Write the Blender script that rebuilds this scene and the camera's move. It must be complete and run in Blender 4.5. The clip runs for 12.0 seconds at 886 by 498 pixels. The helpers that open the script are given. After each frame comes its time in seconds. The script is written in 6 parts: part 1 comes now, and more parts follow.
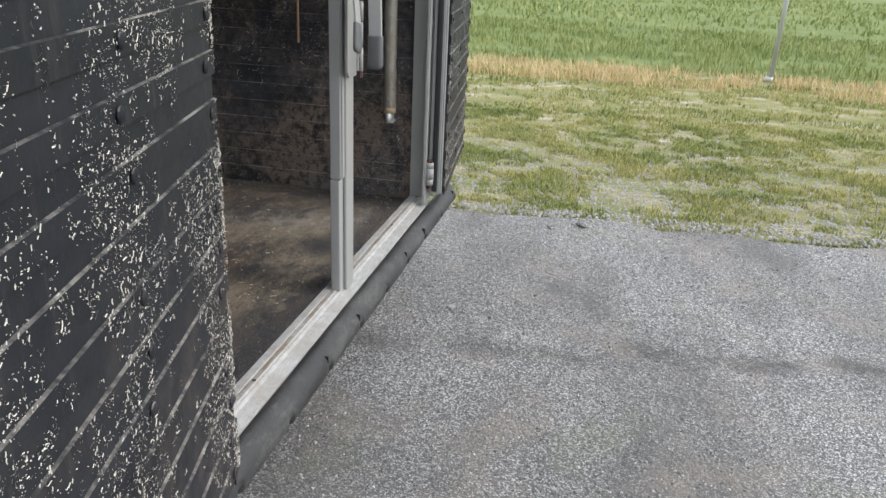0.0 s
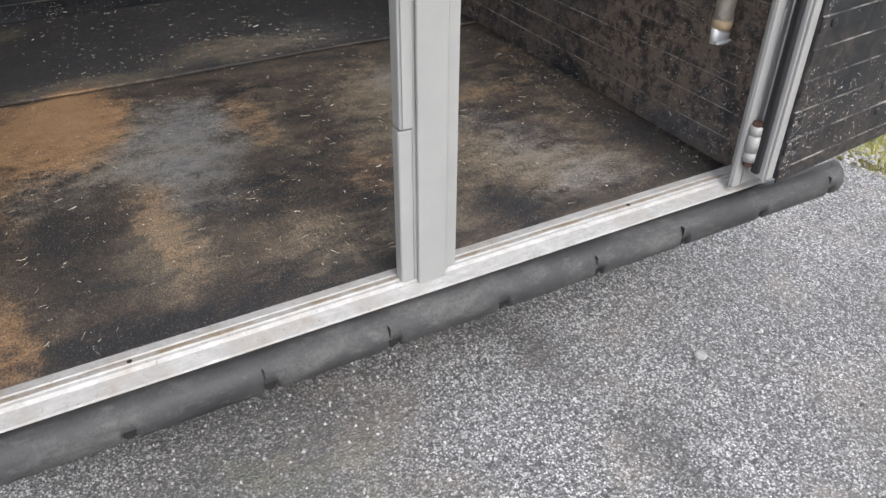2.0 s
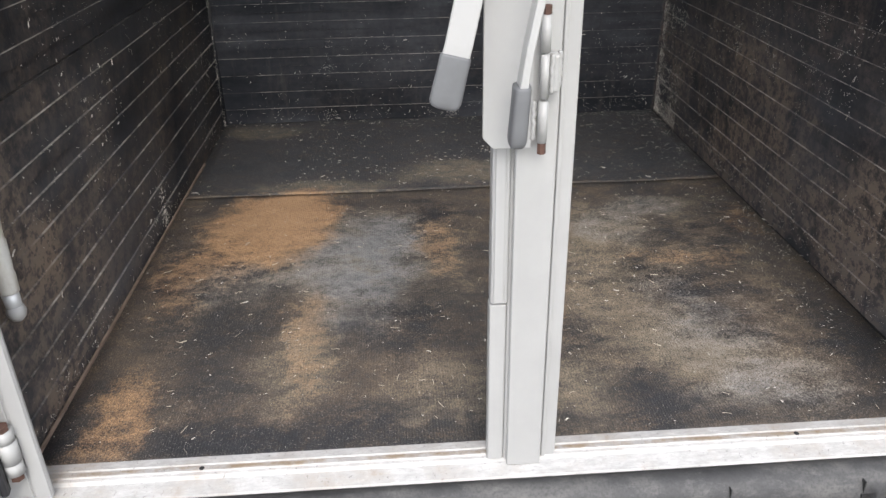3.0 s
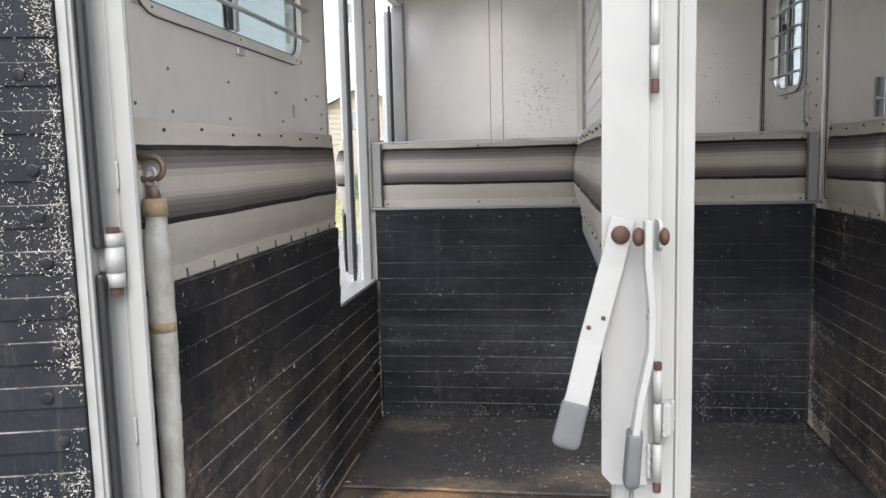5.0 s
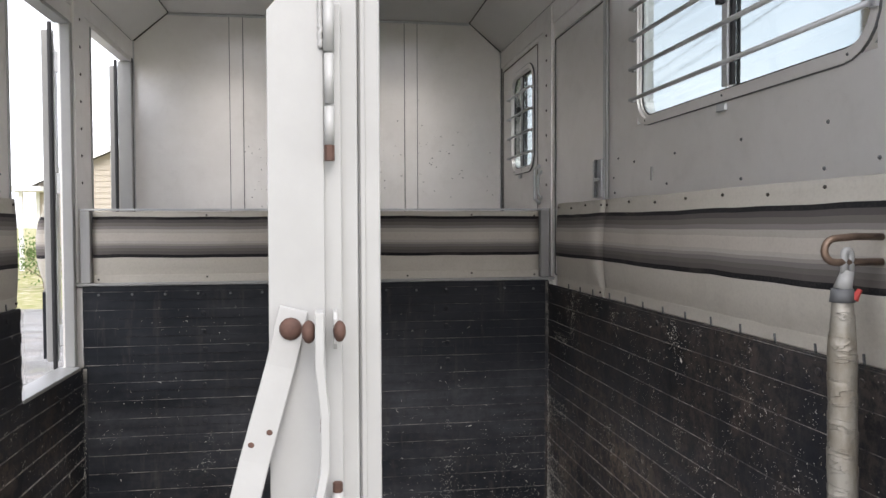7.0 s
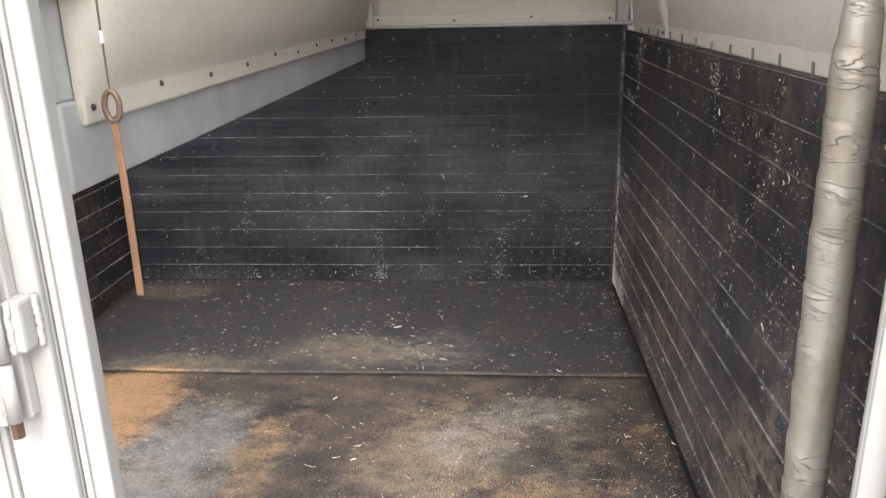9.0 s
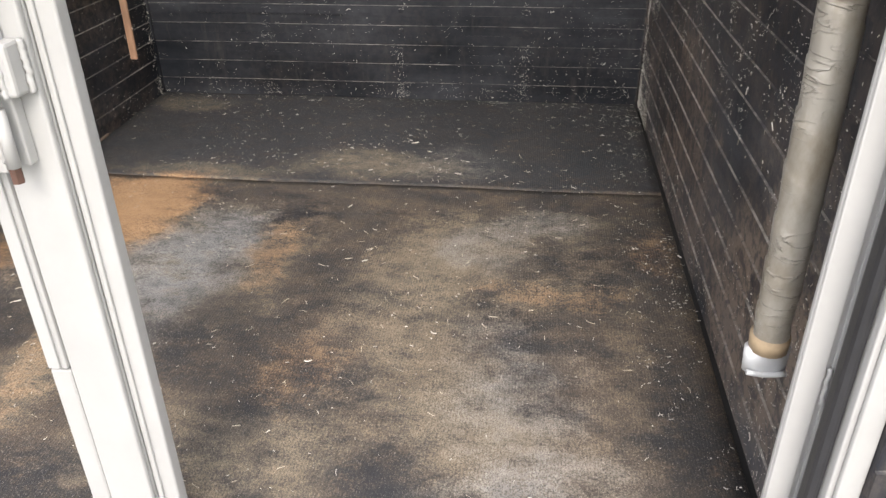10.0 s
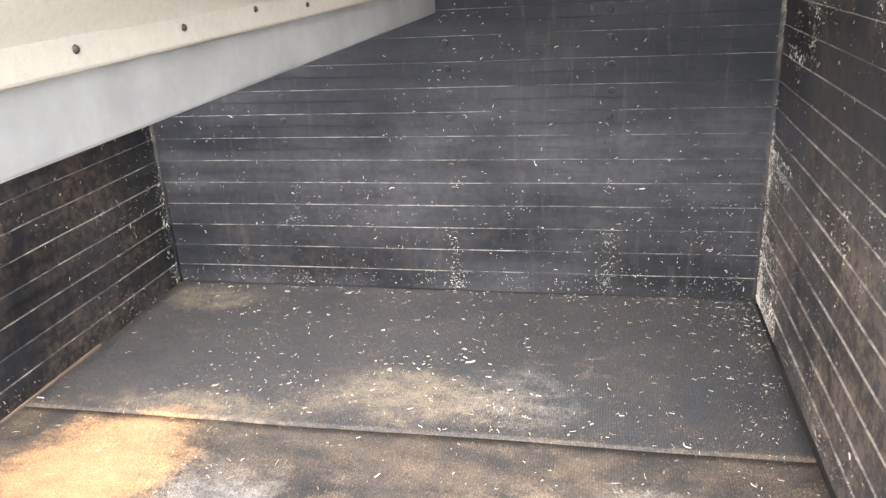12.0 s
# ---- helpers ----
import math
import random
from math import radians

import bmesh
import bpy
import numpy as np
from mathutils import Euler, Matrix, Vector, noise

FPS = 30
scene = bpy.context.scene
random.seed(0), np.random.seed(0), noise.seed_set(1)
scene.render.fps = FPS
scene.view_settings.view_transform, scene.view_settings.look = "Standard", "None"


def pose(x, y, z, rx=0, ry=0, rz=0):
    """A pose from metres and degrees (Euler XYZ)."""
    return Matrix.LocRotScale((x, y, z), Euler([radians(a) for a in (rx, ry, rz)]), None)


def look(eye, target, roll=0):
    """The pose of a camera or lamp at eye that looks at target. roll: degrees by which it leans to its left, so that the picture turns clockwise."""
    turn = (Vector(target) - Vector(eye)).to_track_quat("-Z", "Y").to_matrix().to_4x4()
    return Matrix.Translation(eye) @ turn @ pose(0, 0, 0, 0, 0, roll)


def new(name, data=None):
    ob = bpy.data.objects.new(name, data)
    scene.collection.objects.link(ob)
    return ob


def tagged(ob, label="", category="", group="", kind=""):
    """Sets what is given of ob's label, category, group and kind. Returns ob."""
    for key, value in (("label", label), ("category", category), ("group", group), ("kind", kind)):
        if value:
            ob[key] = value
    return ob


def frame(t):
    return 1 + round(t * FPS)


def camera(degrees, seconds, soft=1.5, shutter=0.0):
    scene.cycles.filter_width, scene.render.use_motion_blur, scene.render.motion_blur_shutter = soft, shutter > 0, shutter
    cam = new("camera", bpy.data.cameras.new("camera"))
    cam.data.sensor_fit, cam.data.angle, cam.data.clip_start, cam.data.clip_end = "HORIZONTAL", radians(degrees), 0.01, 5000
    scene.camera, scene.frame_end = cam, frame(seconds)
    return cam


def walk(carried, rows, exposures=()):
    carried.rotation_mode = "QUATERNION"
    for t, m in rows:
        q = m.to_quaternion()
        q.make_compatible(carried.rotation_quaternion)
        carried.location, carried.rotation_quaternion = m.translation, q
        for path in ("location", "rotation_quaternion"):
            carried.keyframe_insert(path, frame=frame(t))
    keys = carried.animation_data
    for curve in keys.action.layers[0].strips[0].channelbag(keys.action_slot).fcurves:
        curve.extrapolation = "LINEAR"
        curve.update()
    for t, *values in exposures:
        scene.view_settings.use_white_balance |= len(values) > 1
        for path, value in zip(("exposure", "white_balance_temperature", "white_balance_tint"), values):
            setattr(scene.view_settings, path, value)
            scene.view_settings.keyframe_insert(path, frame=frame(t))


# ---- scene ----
cam = camera(59.6, 12.0)
PATH = [
    (0, (0.737, -2.012, 1.311), (0.352, -0.19, 0.58), 2.6),
    (0.5, (0.977, -1.634, 1.313), (0.194, -0.056, 0.367), 3.1),
    (1, (1.061, -1.257, 1.316), (0.004, 0.048, 0.23), 2.5),
    (1.5, (1.092, -0.908, 1.313), (-0.164, 0.141, 0.163), 1.7),
    (2, (1.149, -0.588, 1.308), (-0.285, 0.206, 0.162), 0.6),
    (2.5, (1.102, -0.319, 1.323), (-0.508, 0.182, 0.246), -0.5),
    (3, (1.113, -0.198, 1.365), (-0.66, -0.093, 0.445), -1.0),
    (3.5, (1.183, -0.136, 1.392), (-0.674, -0.356, 0.681), -0.6),
    (3.7, (1.198, -0.125, 1.407), (-0.681, -0.408, 0.783), -0.4),
    (5.3, (1.264, -0.171, 1.513), (-0.718, -0.388, 1.346), -1.45),
    (5.5, (1.244, -0.192, 1.519), (-0.746, -0.348, 1.386), -1.34),
    (6, (1.164, -0.272, 1.534), (-0.833, -0.206, 1.457), -0.9),
    (6.5, (1.107, -0.2, 1.517), (-0.874, 0.071, 1.458), -0.4),
    (6.7, (1.09, -0.119, 1.513), (-0.885, 0.192, 1.452), -0.2),
    (8.3, (0.733, 0.356, 1.438), (-1.249, 0.401, 1.179), -0.6),
    (8.5, (0.7, 0.41, 1.421), (-1.269, 0.389, 1.068), -0.7),
    (9, (0.703, 0.484, 1.373), (-1.195, 0.342, 0.757), -1.3),
    (9.5, (0.719, 0.521, 1.331), (-1.088, 0.327, 0.496), -1.4),
    (10, (0.733, 0.534, 1.297), (-0.994, 0.319, 0.311), -0.8),
    (10.5, (0.754, 0.536, 1.273), (-0.92, 0.291, 0.206), -0.4),
    (11, (0.728, 0.517, 1.274), (-0.933, 0.217, 0.2), -0.5),
    (11.5, (0.436, 0.492, 1.252), (-1.291, 0.126, 0.314), -1.6),
    (12, (0.091, 0.487, 1.327), (-1.732, 0.075, 0.614), -3.4),
]
EXPOSURES = [(0.0, 0.22, 6500, 8), (0.5, 0.48, 6450, 8), (1.0, 0.42, 6420, 9), (1.5, 0.48, 6450, 10), (2.5, 0.62, 6550, 11), (3.5, 1.12, 6500, 11), (4.6, 1.0, 6500, 11), (5.5, 0.86, 6400, 11), (6.5, 0.80, 6470, 13), (7.6, 0.95, 6700, 12),
             (8.5, 1.08, 6780, 12), (9.0, 1.60, 6850, 12), (9.5, 1.6, 6850, 12), (10.0, 1.38, 6850, 12), (11.0, 1.26, 6800, 12), (11.5, 2.0, 6650, 12), (12.0, 2.92, 6800, 12)]
walk(cam, [(t, look(eye, target, roll)) for t, eye, target, roll in PATH], EXPOSURES)

# ---- light ----
world = bpy.data.worlds.new("world")
scene.world = world
world.use_nodes = True
wn, wl = world.node_tree.nodes, world.node_tree.links
wn.clear()
SUN_EL, SUN_AZ = radians(42), radians(86)
sky = wn.new("ShaderNodeTexSky")
sky.sky_type = "NISHITA"
sky.sun_disc = False
sky.sun_elevation, sky.sun_rotation = SUN_EL, SUN_AZ
sky.air_density, sky.dust_density = 1.0, 3.0
cloud = wn.new("ShaderNodeTexNoise")
cloud.inputs["Scale"].default_value = 2.2
cloud.inputs["Detail"].default_value = 6
cloud_ramp = wn.new("ShaderNodeValToRGB")
cloud_ramp.color_ramp.elements[0].position = 0.30
cloud_ramp.color_ramp.elements[0].color = (0.45, 0.45, 0.45, 1)
cloud_ramp.color_ramp.elements[1].position = 0.62
cloud_ramp.color_ramp.elements[1].color = (0.97, 0.97, 0.97, 1)
cloud_mix = wn.new("ShaderNodeMix")
cloud_mix.data_type = "RGBA"
cloud_mix.inputs[7].default_value = (9.4, 9.7, 10.5, 1)
sky_coord = wn.new("ShaderNodeTexCoord")
background = wn.new("ShaderNodeBackground")
background.inputs["Strength"].default_value = 0.15
world_out = wn.new("ShaderNodeOutputWorld")
wl.new(sky_coord.outputs["Generated"], cloud.inputs["Vector"])
wl.new(cloud.outputs["Fac"], cloud_ramp.inputs["Fac"])
wl.new(cloud_ramp.outputs["Color"], cloud_mix.inputs["Factor"])
wl.new(sky.outputs["Color"], cloud_mix.inputs[6])
wl.new(cloud_mix.outputs[2], background.inputs["Color"])
wl.new(background.outputs["Background"], world_out.inputs["Surface"])

sun_data = bpy.data.lights.new("sun", "SUN")
sun_data.energy, sun_data.angle, sun_data.color = 1.3, radians(30), (1.0, 0.98, 0.95)
sun = new("sun", sun_data)
sun.matrix_world = look((9 * math.cos(SUN_EL) * math.sin(SUN_AZ), 9 * math.cos(SUN_EL) * math.cos(SUN_AZ), 9 * math.sin(SUN_EL)), (0, 0, 0))


# ---- materials ----
def material(name, rough=0.5, metal=0.0):
    m = bpy.data.materials.new(name)
    m.use_nodes = True
    b = m.node_tree.nodes["Principled BSDF"]
    b.inputs["Roughness"].default_value, b.inputs["Metallic"].default_value = rough, metal
    return m, m.node_tree.nodes, m.node_tree.links, b


def node(n, kind, **values):
    x = n.new(kind)
    for k, v in values.items():
        x.inputs[k.replace("_", " ")].default_value = v
    return x


def noise_at(n, l, coord, scale, detail=4.0, rough=0.55, stretch=None, distort=0.0):
    t = node(n, "ShaderNodeTexNoise", Scale=scale, Detail=detail, Roughness=rough, Distortion=distort)
    if stretch:
        mp = n.new("ShaderNodeMapping")
        mp.inputs["Scale"].default_value = stretch
        l.new(coord, mp.inputs["Vector"])
        l.new(mp.outputs["Vector"], t.inputs["Vector"])
    else:
        l.new(coord, t.inputs["Vector"])
    return t.outputs["Fac"]


def ramp(n, l, fac, stops, mode="LINEAR"):
    r = n.new("ShaderNodeValToRGB")
    r.color_ramp.interpolation = mode
    e = r.color_ramp.elements
    e.remove(e[1])
    for i, (p, c) in enumerate(stops):
        k = e.new(p) if i else e[0]
        k.position = p
        k.color = (c, c, c, 1) if isinstance(c, (int, float)) else (*c, 1)
    l.new(fac, r.inputs["Fac"])
    return r.outputs["Color"]


def mix(n, l, fac, a, b, blend="MIX"):
    m = n.new("ShaderNodeMix")
    m.data_type, m.blend_type = "RGBA", blend
    for v, i in ((fac, 0), (a, 6), (b, 7)):
        if isinstance(v, (int, float)):
            m.inputs[i].default_value = v
        elif isinstance(v, tuple):
            m.inputs[i].default_value = (*v, 1)
        else:
            l.new(v, m.inputs[i])
    return m.outputs[2]


def calc(n, l, op, a, b=None, clamp=False):
    m = n.new("ShaderNodeMath")
    m.operation, m.use_clamp = op, clamp
    for i, v in enumerate((a, b)):
        if v is None:
            continue
        if isinstance(v, (int, float)):
            m.inputs[i].default_value = v
        else:
            l.new(v, m.inputs[i])
    return m.outputs[0]


def bump(n, l, b, height, strength=0.3, distance=0.002):
    k = node(n, "ShaderNodeBump", Strength=strength, Distance=distance)
    l.new(height, k.inputs["Height"])
    l.new(k.outputs["Normal"], b.inputs["Normal"])


def place(n):
    return n.new("ShaderNodeNewGeometry").outputs["Position"]


def plain(name, colour, rough=0.5, metal=0.0, vary=0.12, scale=14.0, bumps=0.15, grain=180.0):
    """A surface with blotches, a fine grain and uneven gloss."""
    m, n, l, b = material(name, rough, metal)
    p = place(n)
    big = noise_at(n, l, p, scale, 5)
    fine = noise_at(n, l, p, grain, 3)
    c = ramp(n, l, big, [(0.25, tuple(v * (1 - vary) for v in colour)), (0.75, tuple(min(1, v * (1 + vary)) for v in colour))])
    c = mix(n, l, calc(n, l, "MULTIPLY", fine, 0.35), c, tuple(v * (1 - 1.6 * vary) for v in colour))
    l.new(c, b.inputs["Base Color"])
    l.new(calc(n, l, "ADD", calc(n, l, "MULTIPLY", big, 0.22), rough - 0.11, True), b.inputs["Roughness"])
    bump(n, l, b, fine, bumps, 0.001)
    return m


def rubber_wall_material():
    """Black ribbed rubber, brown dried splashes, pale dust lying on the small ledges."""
    m, n, l, b = material("rubber_wall", 0.55)
    b.inputs["Specular IOR Level"].default_value = 0.18
    p = place(n)
    info = n.new("ShaderNodeObjectInfo").outputs["Random"]
    base = ramp(n, l, info, [(0.0, (0.0070, 0.0090, 0.0130)), (1.0, (0.0125, 0.0150, 0.0205))])
    grime = noise_at(n, l, p, 42, 6, 0.75)
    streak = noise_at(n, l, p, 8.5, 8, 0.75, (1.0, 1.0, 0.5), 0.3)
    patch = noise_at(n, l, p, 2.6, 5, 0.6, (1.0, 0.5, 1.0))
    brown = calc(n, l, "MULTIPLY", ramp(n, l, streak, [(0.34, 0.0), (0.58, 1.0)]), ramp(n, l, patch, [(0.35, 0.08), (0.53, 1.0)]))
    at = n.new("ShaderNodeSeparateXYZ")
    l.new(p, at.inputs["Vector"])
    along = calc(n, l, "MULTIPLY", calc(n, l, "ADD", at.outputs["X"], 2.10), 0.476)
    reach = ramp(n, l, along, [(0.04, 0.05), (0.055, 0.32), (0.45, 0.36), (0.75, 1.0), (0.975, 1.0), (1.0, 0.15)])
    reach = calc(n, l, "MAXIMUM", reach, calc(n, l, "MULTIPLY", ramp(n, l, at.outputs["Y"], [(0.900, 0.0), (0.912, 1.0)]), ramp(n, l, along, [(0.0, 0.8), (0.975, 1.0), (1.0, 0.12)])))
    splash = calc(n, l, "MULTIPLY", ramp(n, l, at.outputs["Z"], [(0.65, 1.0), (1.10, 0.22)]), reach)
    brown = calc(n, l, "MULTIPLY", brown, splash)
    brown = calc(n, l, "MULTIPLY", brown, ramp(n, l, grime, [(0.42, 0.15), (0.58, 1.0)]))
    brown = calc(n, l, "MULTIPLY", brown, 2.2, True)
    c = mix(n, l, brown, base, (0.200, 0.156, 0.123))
    # grey film with painted sheen: lifts inner walls, fades upward and on doors
    film_and_sheen = calc(n, l, "MULTIPLY", ramp(n, l, noise_at(n, l, p, 3.2, 5, 0.6, (0.6, 0.6, 1.0)), [(0.34, 0.05), (0.66, 0.9)]), ramp(n, l, noise_at(n, l, p, 9, 5, 0.65, (0.25, 0.25, 2.0)), [(0.34, 0.45), (0.62, 1.0)]))
    film_and_sheen = calc(n, l, "MULTIPLY", film_and_sheen, ramp(n, l, grime, [(0.35, 0.72), (0.62, 1.0)]))
    film_and_sheen = calc(n, l, "MULTIPLY", film_and_sheen, ramp(n, l, at.outputs["Z"], [(0.85, 1.0), (1.15, 0.5)]))
    film_and_sheen = calc(n, l, "MULTIPLY", film_and_sheen, ramp(n, l, along, [(0.96, 1.0), (1.0, 0.32)]))
    c = mix(n, l, film_and_sheen, c, (0.078, 0.082, 0.092))
    drip = ramp(n, l, noise_at(n, l, p, 30, 5, 0.7, (1.0, 1.0, 0.10)), [(0.56, 0.0), (0.76, 0.5)])
    c = mix(n, l, drip, c, (0.090, 0.082, 0.075))
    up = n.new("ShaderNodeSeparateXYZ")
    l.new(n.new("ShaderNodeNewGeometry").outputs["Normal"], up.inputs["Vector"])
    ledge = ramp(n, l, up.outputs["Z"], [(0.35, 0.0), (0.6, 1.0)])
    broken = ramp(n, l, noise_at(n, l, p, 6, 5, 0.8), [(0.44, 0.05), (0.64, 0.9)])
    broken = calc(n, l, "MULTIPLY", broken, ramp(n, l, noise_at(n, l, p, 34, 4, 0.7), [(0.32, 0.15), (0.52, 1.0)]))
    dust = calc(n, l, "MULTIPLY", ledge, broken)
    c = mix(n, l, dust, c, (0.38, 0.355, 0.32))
    l.new(c, b.inputs["Base Color"])
    l.new(ramp(n, l, grime, [(0.2, 0.42), (0.8, 0.72)]), b.inputs["Roughness"])
    bump(n, l, b, noise_at(n, l, p, 220, 4), 0.35, 0.001)
    return m


# centre x, centre y, half lengths, strength: what dried on the mats, and darker patches
CLAY = [(-1.06, -0.59, 0.21, 0.155, 1.65), (-1.20, -0.49, 0.12, 0.10, 0.9), (-0.82, -0.66, 0.12, 0.14, 0.36), (-0.72, -0.80, 0.16, 0.07, 0.30), (-0.19, -0.80, 0.12, 0.06, 0.66), (-0.94, -0.08, 0.13, 0.055, 0.45),
        (-0.77, -0.08, 0.10, 0.05, 0.28), (-0.42, -0.42, 0.22, 0.055, 0.36), (-0.44, 0.09, 0.10, 0.08, 0.22), (-0.75, 0.66, 0.05, 0.14, 0.24), (-0.77, 0.50, 0.04, 0.08, 0.25), (-0.94, 0.85, 0.10, 0.06, 0.25)]
TAN = [(-1.45, 0.06, 0.10, 0.24, 0.75), (-1.36, -0.44, 0.05, 0.26, 0.65), (-0.30, -0.44, 0.14, 0.08, 0.6), (-0.46, -0.41, 0.18, 0.06, 0.6), (-0.88, -0.08, 0.18, 0.08, 0.5), (-0.18, -0.10, 0.14, 0.14, 0.55), (-0.62, -0.10, 0.10, 0.10, 0.5), (-0.43, 0.34, 0.18, 0.13, 0.42),
       (-0.30, 0.44, 0.16, 0.14, 0.42), (-0.20, 0.13, 0.13, 0.11, 0.7), (-1.00, 0.36, 0.16, 0.13, 0.6), (-0.72, 0.24, 0.22, 0.13, 0.5), (-0.80, 0.48, 0.16, 0.20, 0.42), (-1.08, 0.66, 0.10, 0.16, 0.5),
       (-0.90, -0.45, 0.20, 0.14, 0.5), (-0.64, -0.64, 0.14, 0.14, 0.35), (-0.20, 0.56, 0.16, 0.16, 0.5), (-0.55, 0.80, 0.3, 0.10, 0.3), (-1.96, -0.72, 0.07, 0.16, 0.7)]
LIME = [(-1.00, -0.28, 0.15, 0.14, 0.6), (-0.82, -0.36, 0.16, 0.12, 0.8), (-0.60, -0.32, 0.16, 0.10, 0.65), (-0.80, -0.22, 0.24, 0.10, 0.6), (-0.70, -0.62, 0.12, 0.14, 0.4), (-1.11, 0.55, 0.07, 0.13, 0.5),
        (-0.96, 0.42, 0.12, 0.10, 0.5), (-0.52, 0.47, 0.16, 0.10, 0.26), (-0.28, 0.53, 0.14, 0.12, 0.26), (-0.12, 0.52, 0.05, 0.20, 0.40), (-0.18, 0.62, 0.07, 0.14, 0.3), (-0.42, 0.58, 0.12, 0.12, 0.16), (-1.48, 0.30, 0.14, 0.16, 0.3)]
# darker patches, several along the right wall foot and the rear sill
DARK_PATCHES = [(-0.56, -0.60, 0.14, 0.12, 1.0), (-0.42, -0.62, 0.12, 0.13, 0.8), (-0.49, -0.24, 0.10, 0.10, 0.7), (-0.52, -0.08, 0.16, 0.10, 0.9), (-0.84, 0.08, 0.16, 0.08, 0.8), (-0.87, 0.55, 0.05, 0.10, 0.9),
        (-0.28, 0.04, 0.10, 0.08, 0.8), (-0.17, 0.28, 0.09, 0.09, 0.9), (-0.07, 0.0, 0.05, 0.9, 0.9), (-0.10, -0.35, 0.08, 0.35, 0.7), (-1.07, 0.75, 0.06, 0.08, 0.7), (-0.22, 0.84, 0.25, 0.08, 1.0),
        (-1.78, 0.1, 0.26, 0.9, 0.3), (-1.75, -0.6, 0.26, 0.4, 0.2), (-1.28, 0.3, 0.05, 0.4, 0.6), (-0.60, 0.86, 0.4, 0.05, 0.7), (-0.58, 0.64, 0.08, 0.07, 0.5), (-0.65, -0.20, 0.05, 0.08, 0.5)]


def mat_material():
    m, n, l, b = material("rubber_mat", 0.6)
    p = place(n)

    def warped(source, scale, amount, detail, rough):
        w = node(n, "ShaderNodeTexNoise", Scale=scale, Detail=detail, Roughness=rough)
        l.new(p, w.inputs["Vector"])
        centre = n.new("ShaderNodeVectorMath")
        centre.operation = "SUBTRACT"
        l.new(w.outputs["Color"], centre.inputs[0])
        centre.inputs[1].default_value = (0.5, 0.5, 0.5)
        add = n.new("ShaderNodeVectorMath")
        add.operation = "MULTIPLY_ADD"
        l.new(centre.outputs["Vector"], add.inputs[0])
        add.inputs[1].default_value = (amount, amount, 0)
        l.new(source, add.inputs[2])
        return add.outputs["Vector"]

    bent = warped(warped(p, 3.6, 0.20, 4.0, 0.6), 15.0, 0.12, 6.0, 0.7)

    def blobs(rows):
        total = 0.0
        for x, y, rx, ry, s in rows:
            k = 1.5
            mp = n.new("ShaderNodeMapping")
            mp.inputs["Location"].default_value = (-x / rx / k, -y / ry / k, 0)
            mp.inputs["Scale"].default_value = (1 / rx / k, 1 / ry / k, 0)
            l.new(bent, mp.inputs["Vector"])
            g = n.new("ShaderNodeTexGradient")
            g.gradient_type = "SPHERICAL"
            l.new(mp.outputs["Vector"], g.inputs["Vector"])
            total = calc(n, l, "ADD", calc(n, l, "MULTIPLY", ramp(n, l, g.outputs["Fac"], [(0.0, 0.0), (0.2, 0.25), (0.55, 1.0)]), s), total)
        return total

    worn = noise_at(n, l, p, 24, 8, 0.75, (1.0, 0.6, 1.0))
    grit = noise_at(n, l, p, 170, 5, 0.75)
    fleck = noise_at(n, l, p, 420, 2, 0.6)
    wave = node(n, "ShaderNodeTexWave", Scale=52.0, Distortion=1.2, Detail=2.0)
    wave.inputs["Detail Scale"].default_value = 3.0
    wave.bands_direction = "Y"
    l.new(p, wave.inputs["Vector"])
    rib = wave.outputs["Fac"]
    break_up = calc(n, l, "ADD", calc(n, l, "MULTIPLY", calc(n, l, "SUBTRACT", worn, 0.5), 4.6), calc(n, l, "MULTIPLY", calc(n, l, "SUBTRACT", grit, 0.5), 3.4))
    break_up = calc(n, l, "ADD", break_up, calc(n, l, "MULTIPLY", calc(n, l, "SUBTRACT", rib, 0.5), 0.14))

    def cover(field, bias, most):
        k = calc(n, l, "ADD", calc(n, l, "ADD", field, calc(n, l, "MULTIPLY", break_up, calc(n, l, "ADD", calc(n, l, "MULTIPLY", field, 0.6), 0.25))), bias, True)
        return calc(n, l, "MULTIPLY", k, most)

    mottle = noise_at(n, l, p, 11, 7, 0.75, (1.0, 0.6, 1.0))
    base = ramp(n, l, noise_at(n, l, p, 3.0, 6, 0.62), [(0.36, (0.022, 0.023, 0.028)), (0.52, (0.050, 0.047, 0.046)), (0.68, (0.108, 0.086, 0.069))])
    brown = ramp(n, l, noise_at(n, l, p, 7.0, 7, 0.72, (1.0, 0.6, 1.0), 0.3), [(0.36, 0.0), (0.58, 0.85)])
    sx = n.new("ShaderNodeSeparateXYZ")
    l.new(p, sx.inputs["Vector"])
    base = mix(n, l, ramp(n, l, calc(n, l, "ADD", sx.outputs["X"], 2.1, True), [(0.78, 0.88), (0.80, 0.0)]), base, (0.039, 0.045, 0.055))
    brown = calc(n, l, "MULTIPLY", cover(brown, -0.08, 0.7), ramp(n, l, calc(n, l, "ADD", sx.outputs["X"], 2.1, True), [(0.76, 0.2), (0.80, 1.0)]))
    c = mix(n, l, brown, base, (0.19, 0.142, 0.100))
    dark_cover = calc(n, l, "MULTIPLY", blobs(DARK_PATCHES), ramp(n, l, worn, [(0.3, 1.0), (0.75, 0.5)]), True)
    c = mix(n, l, cover(blobs(TAN), -0.08, 0.72), c, (0.33, 0.272, 0.195))
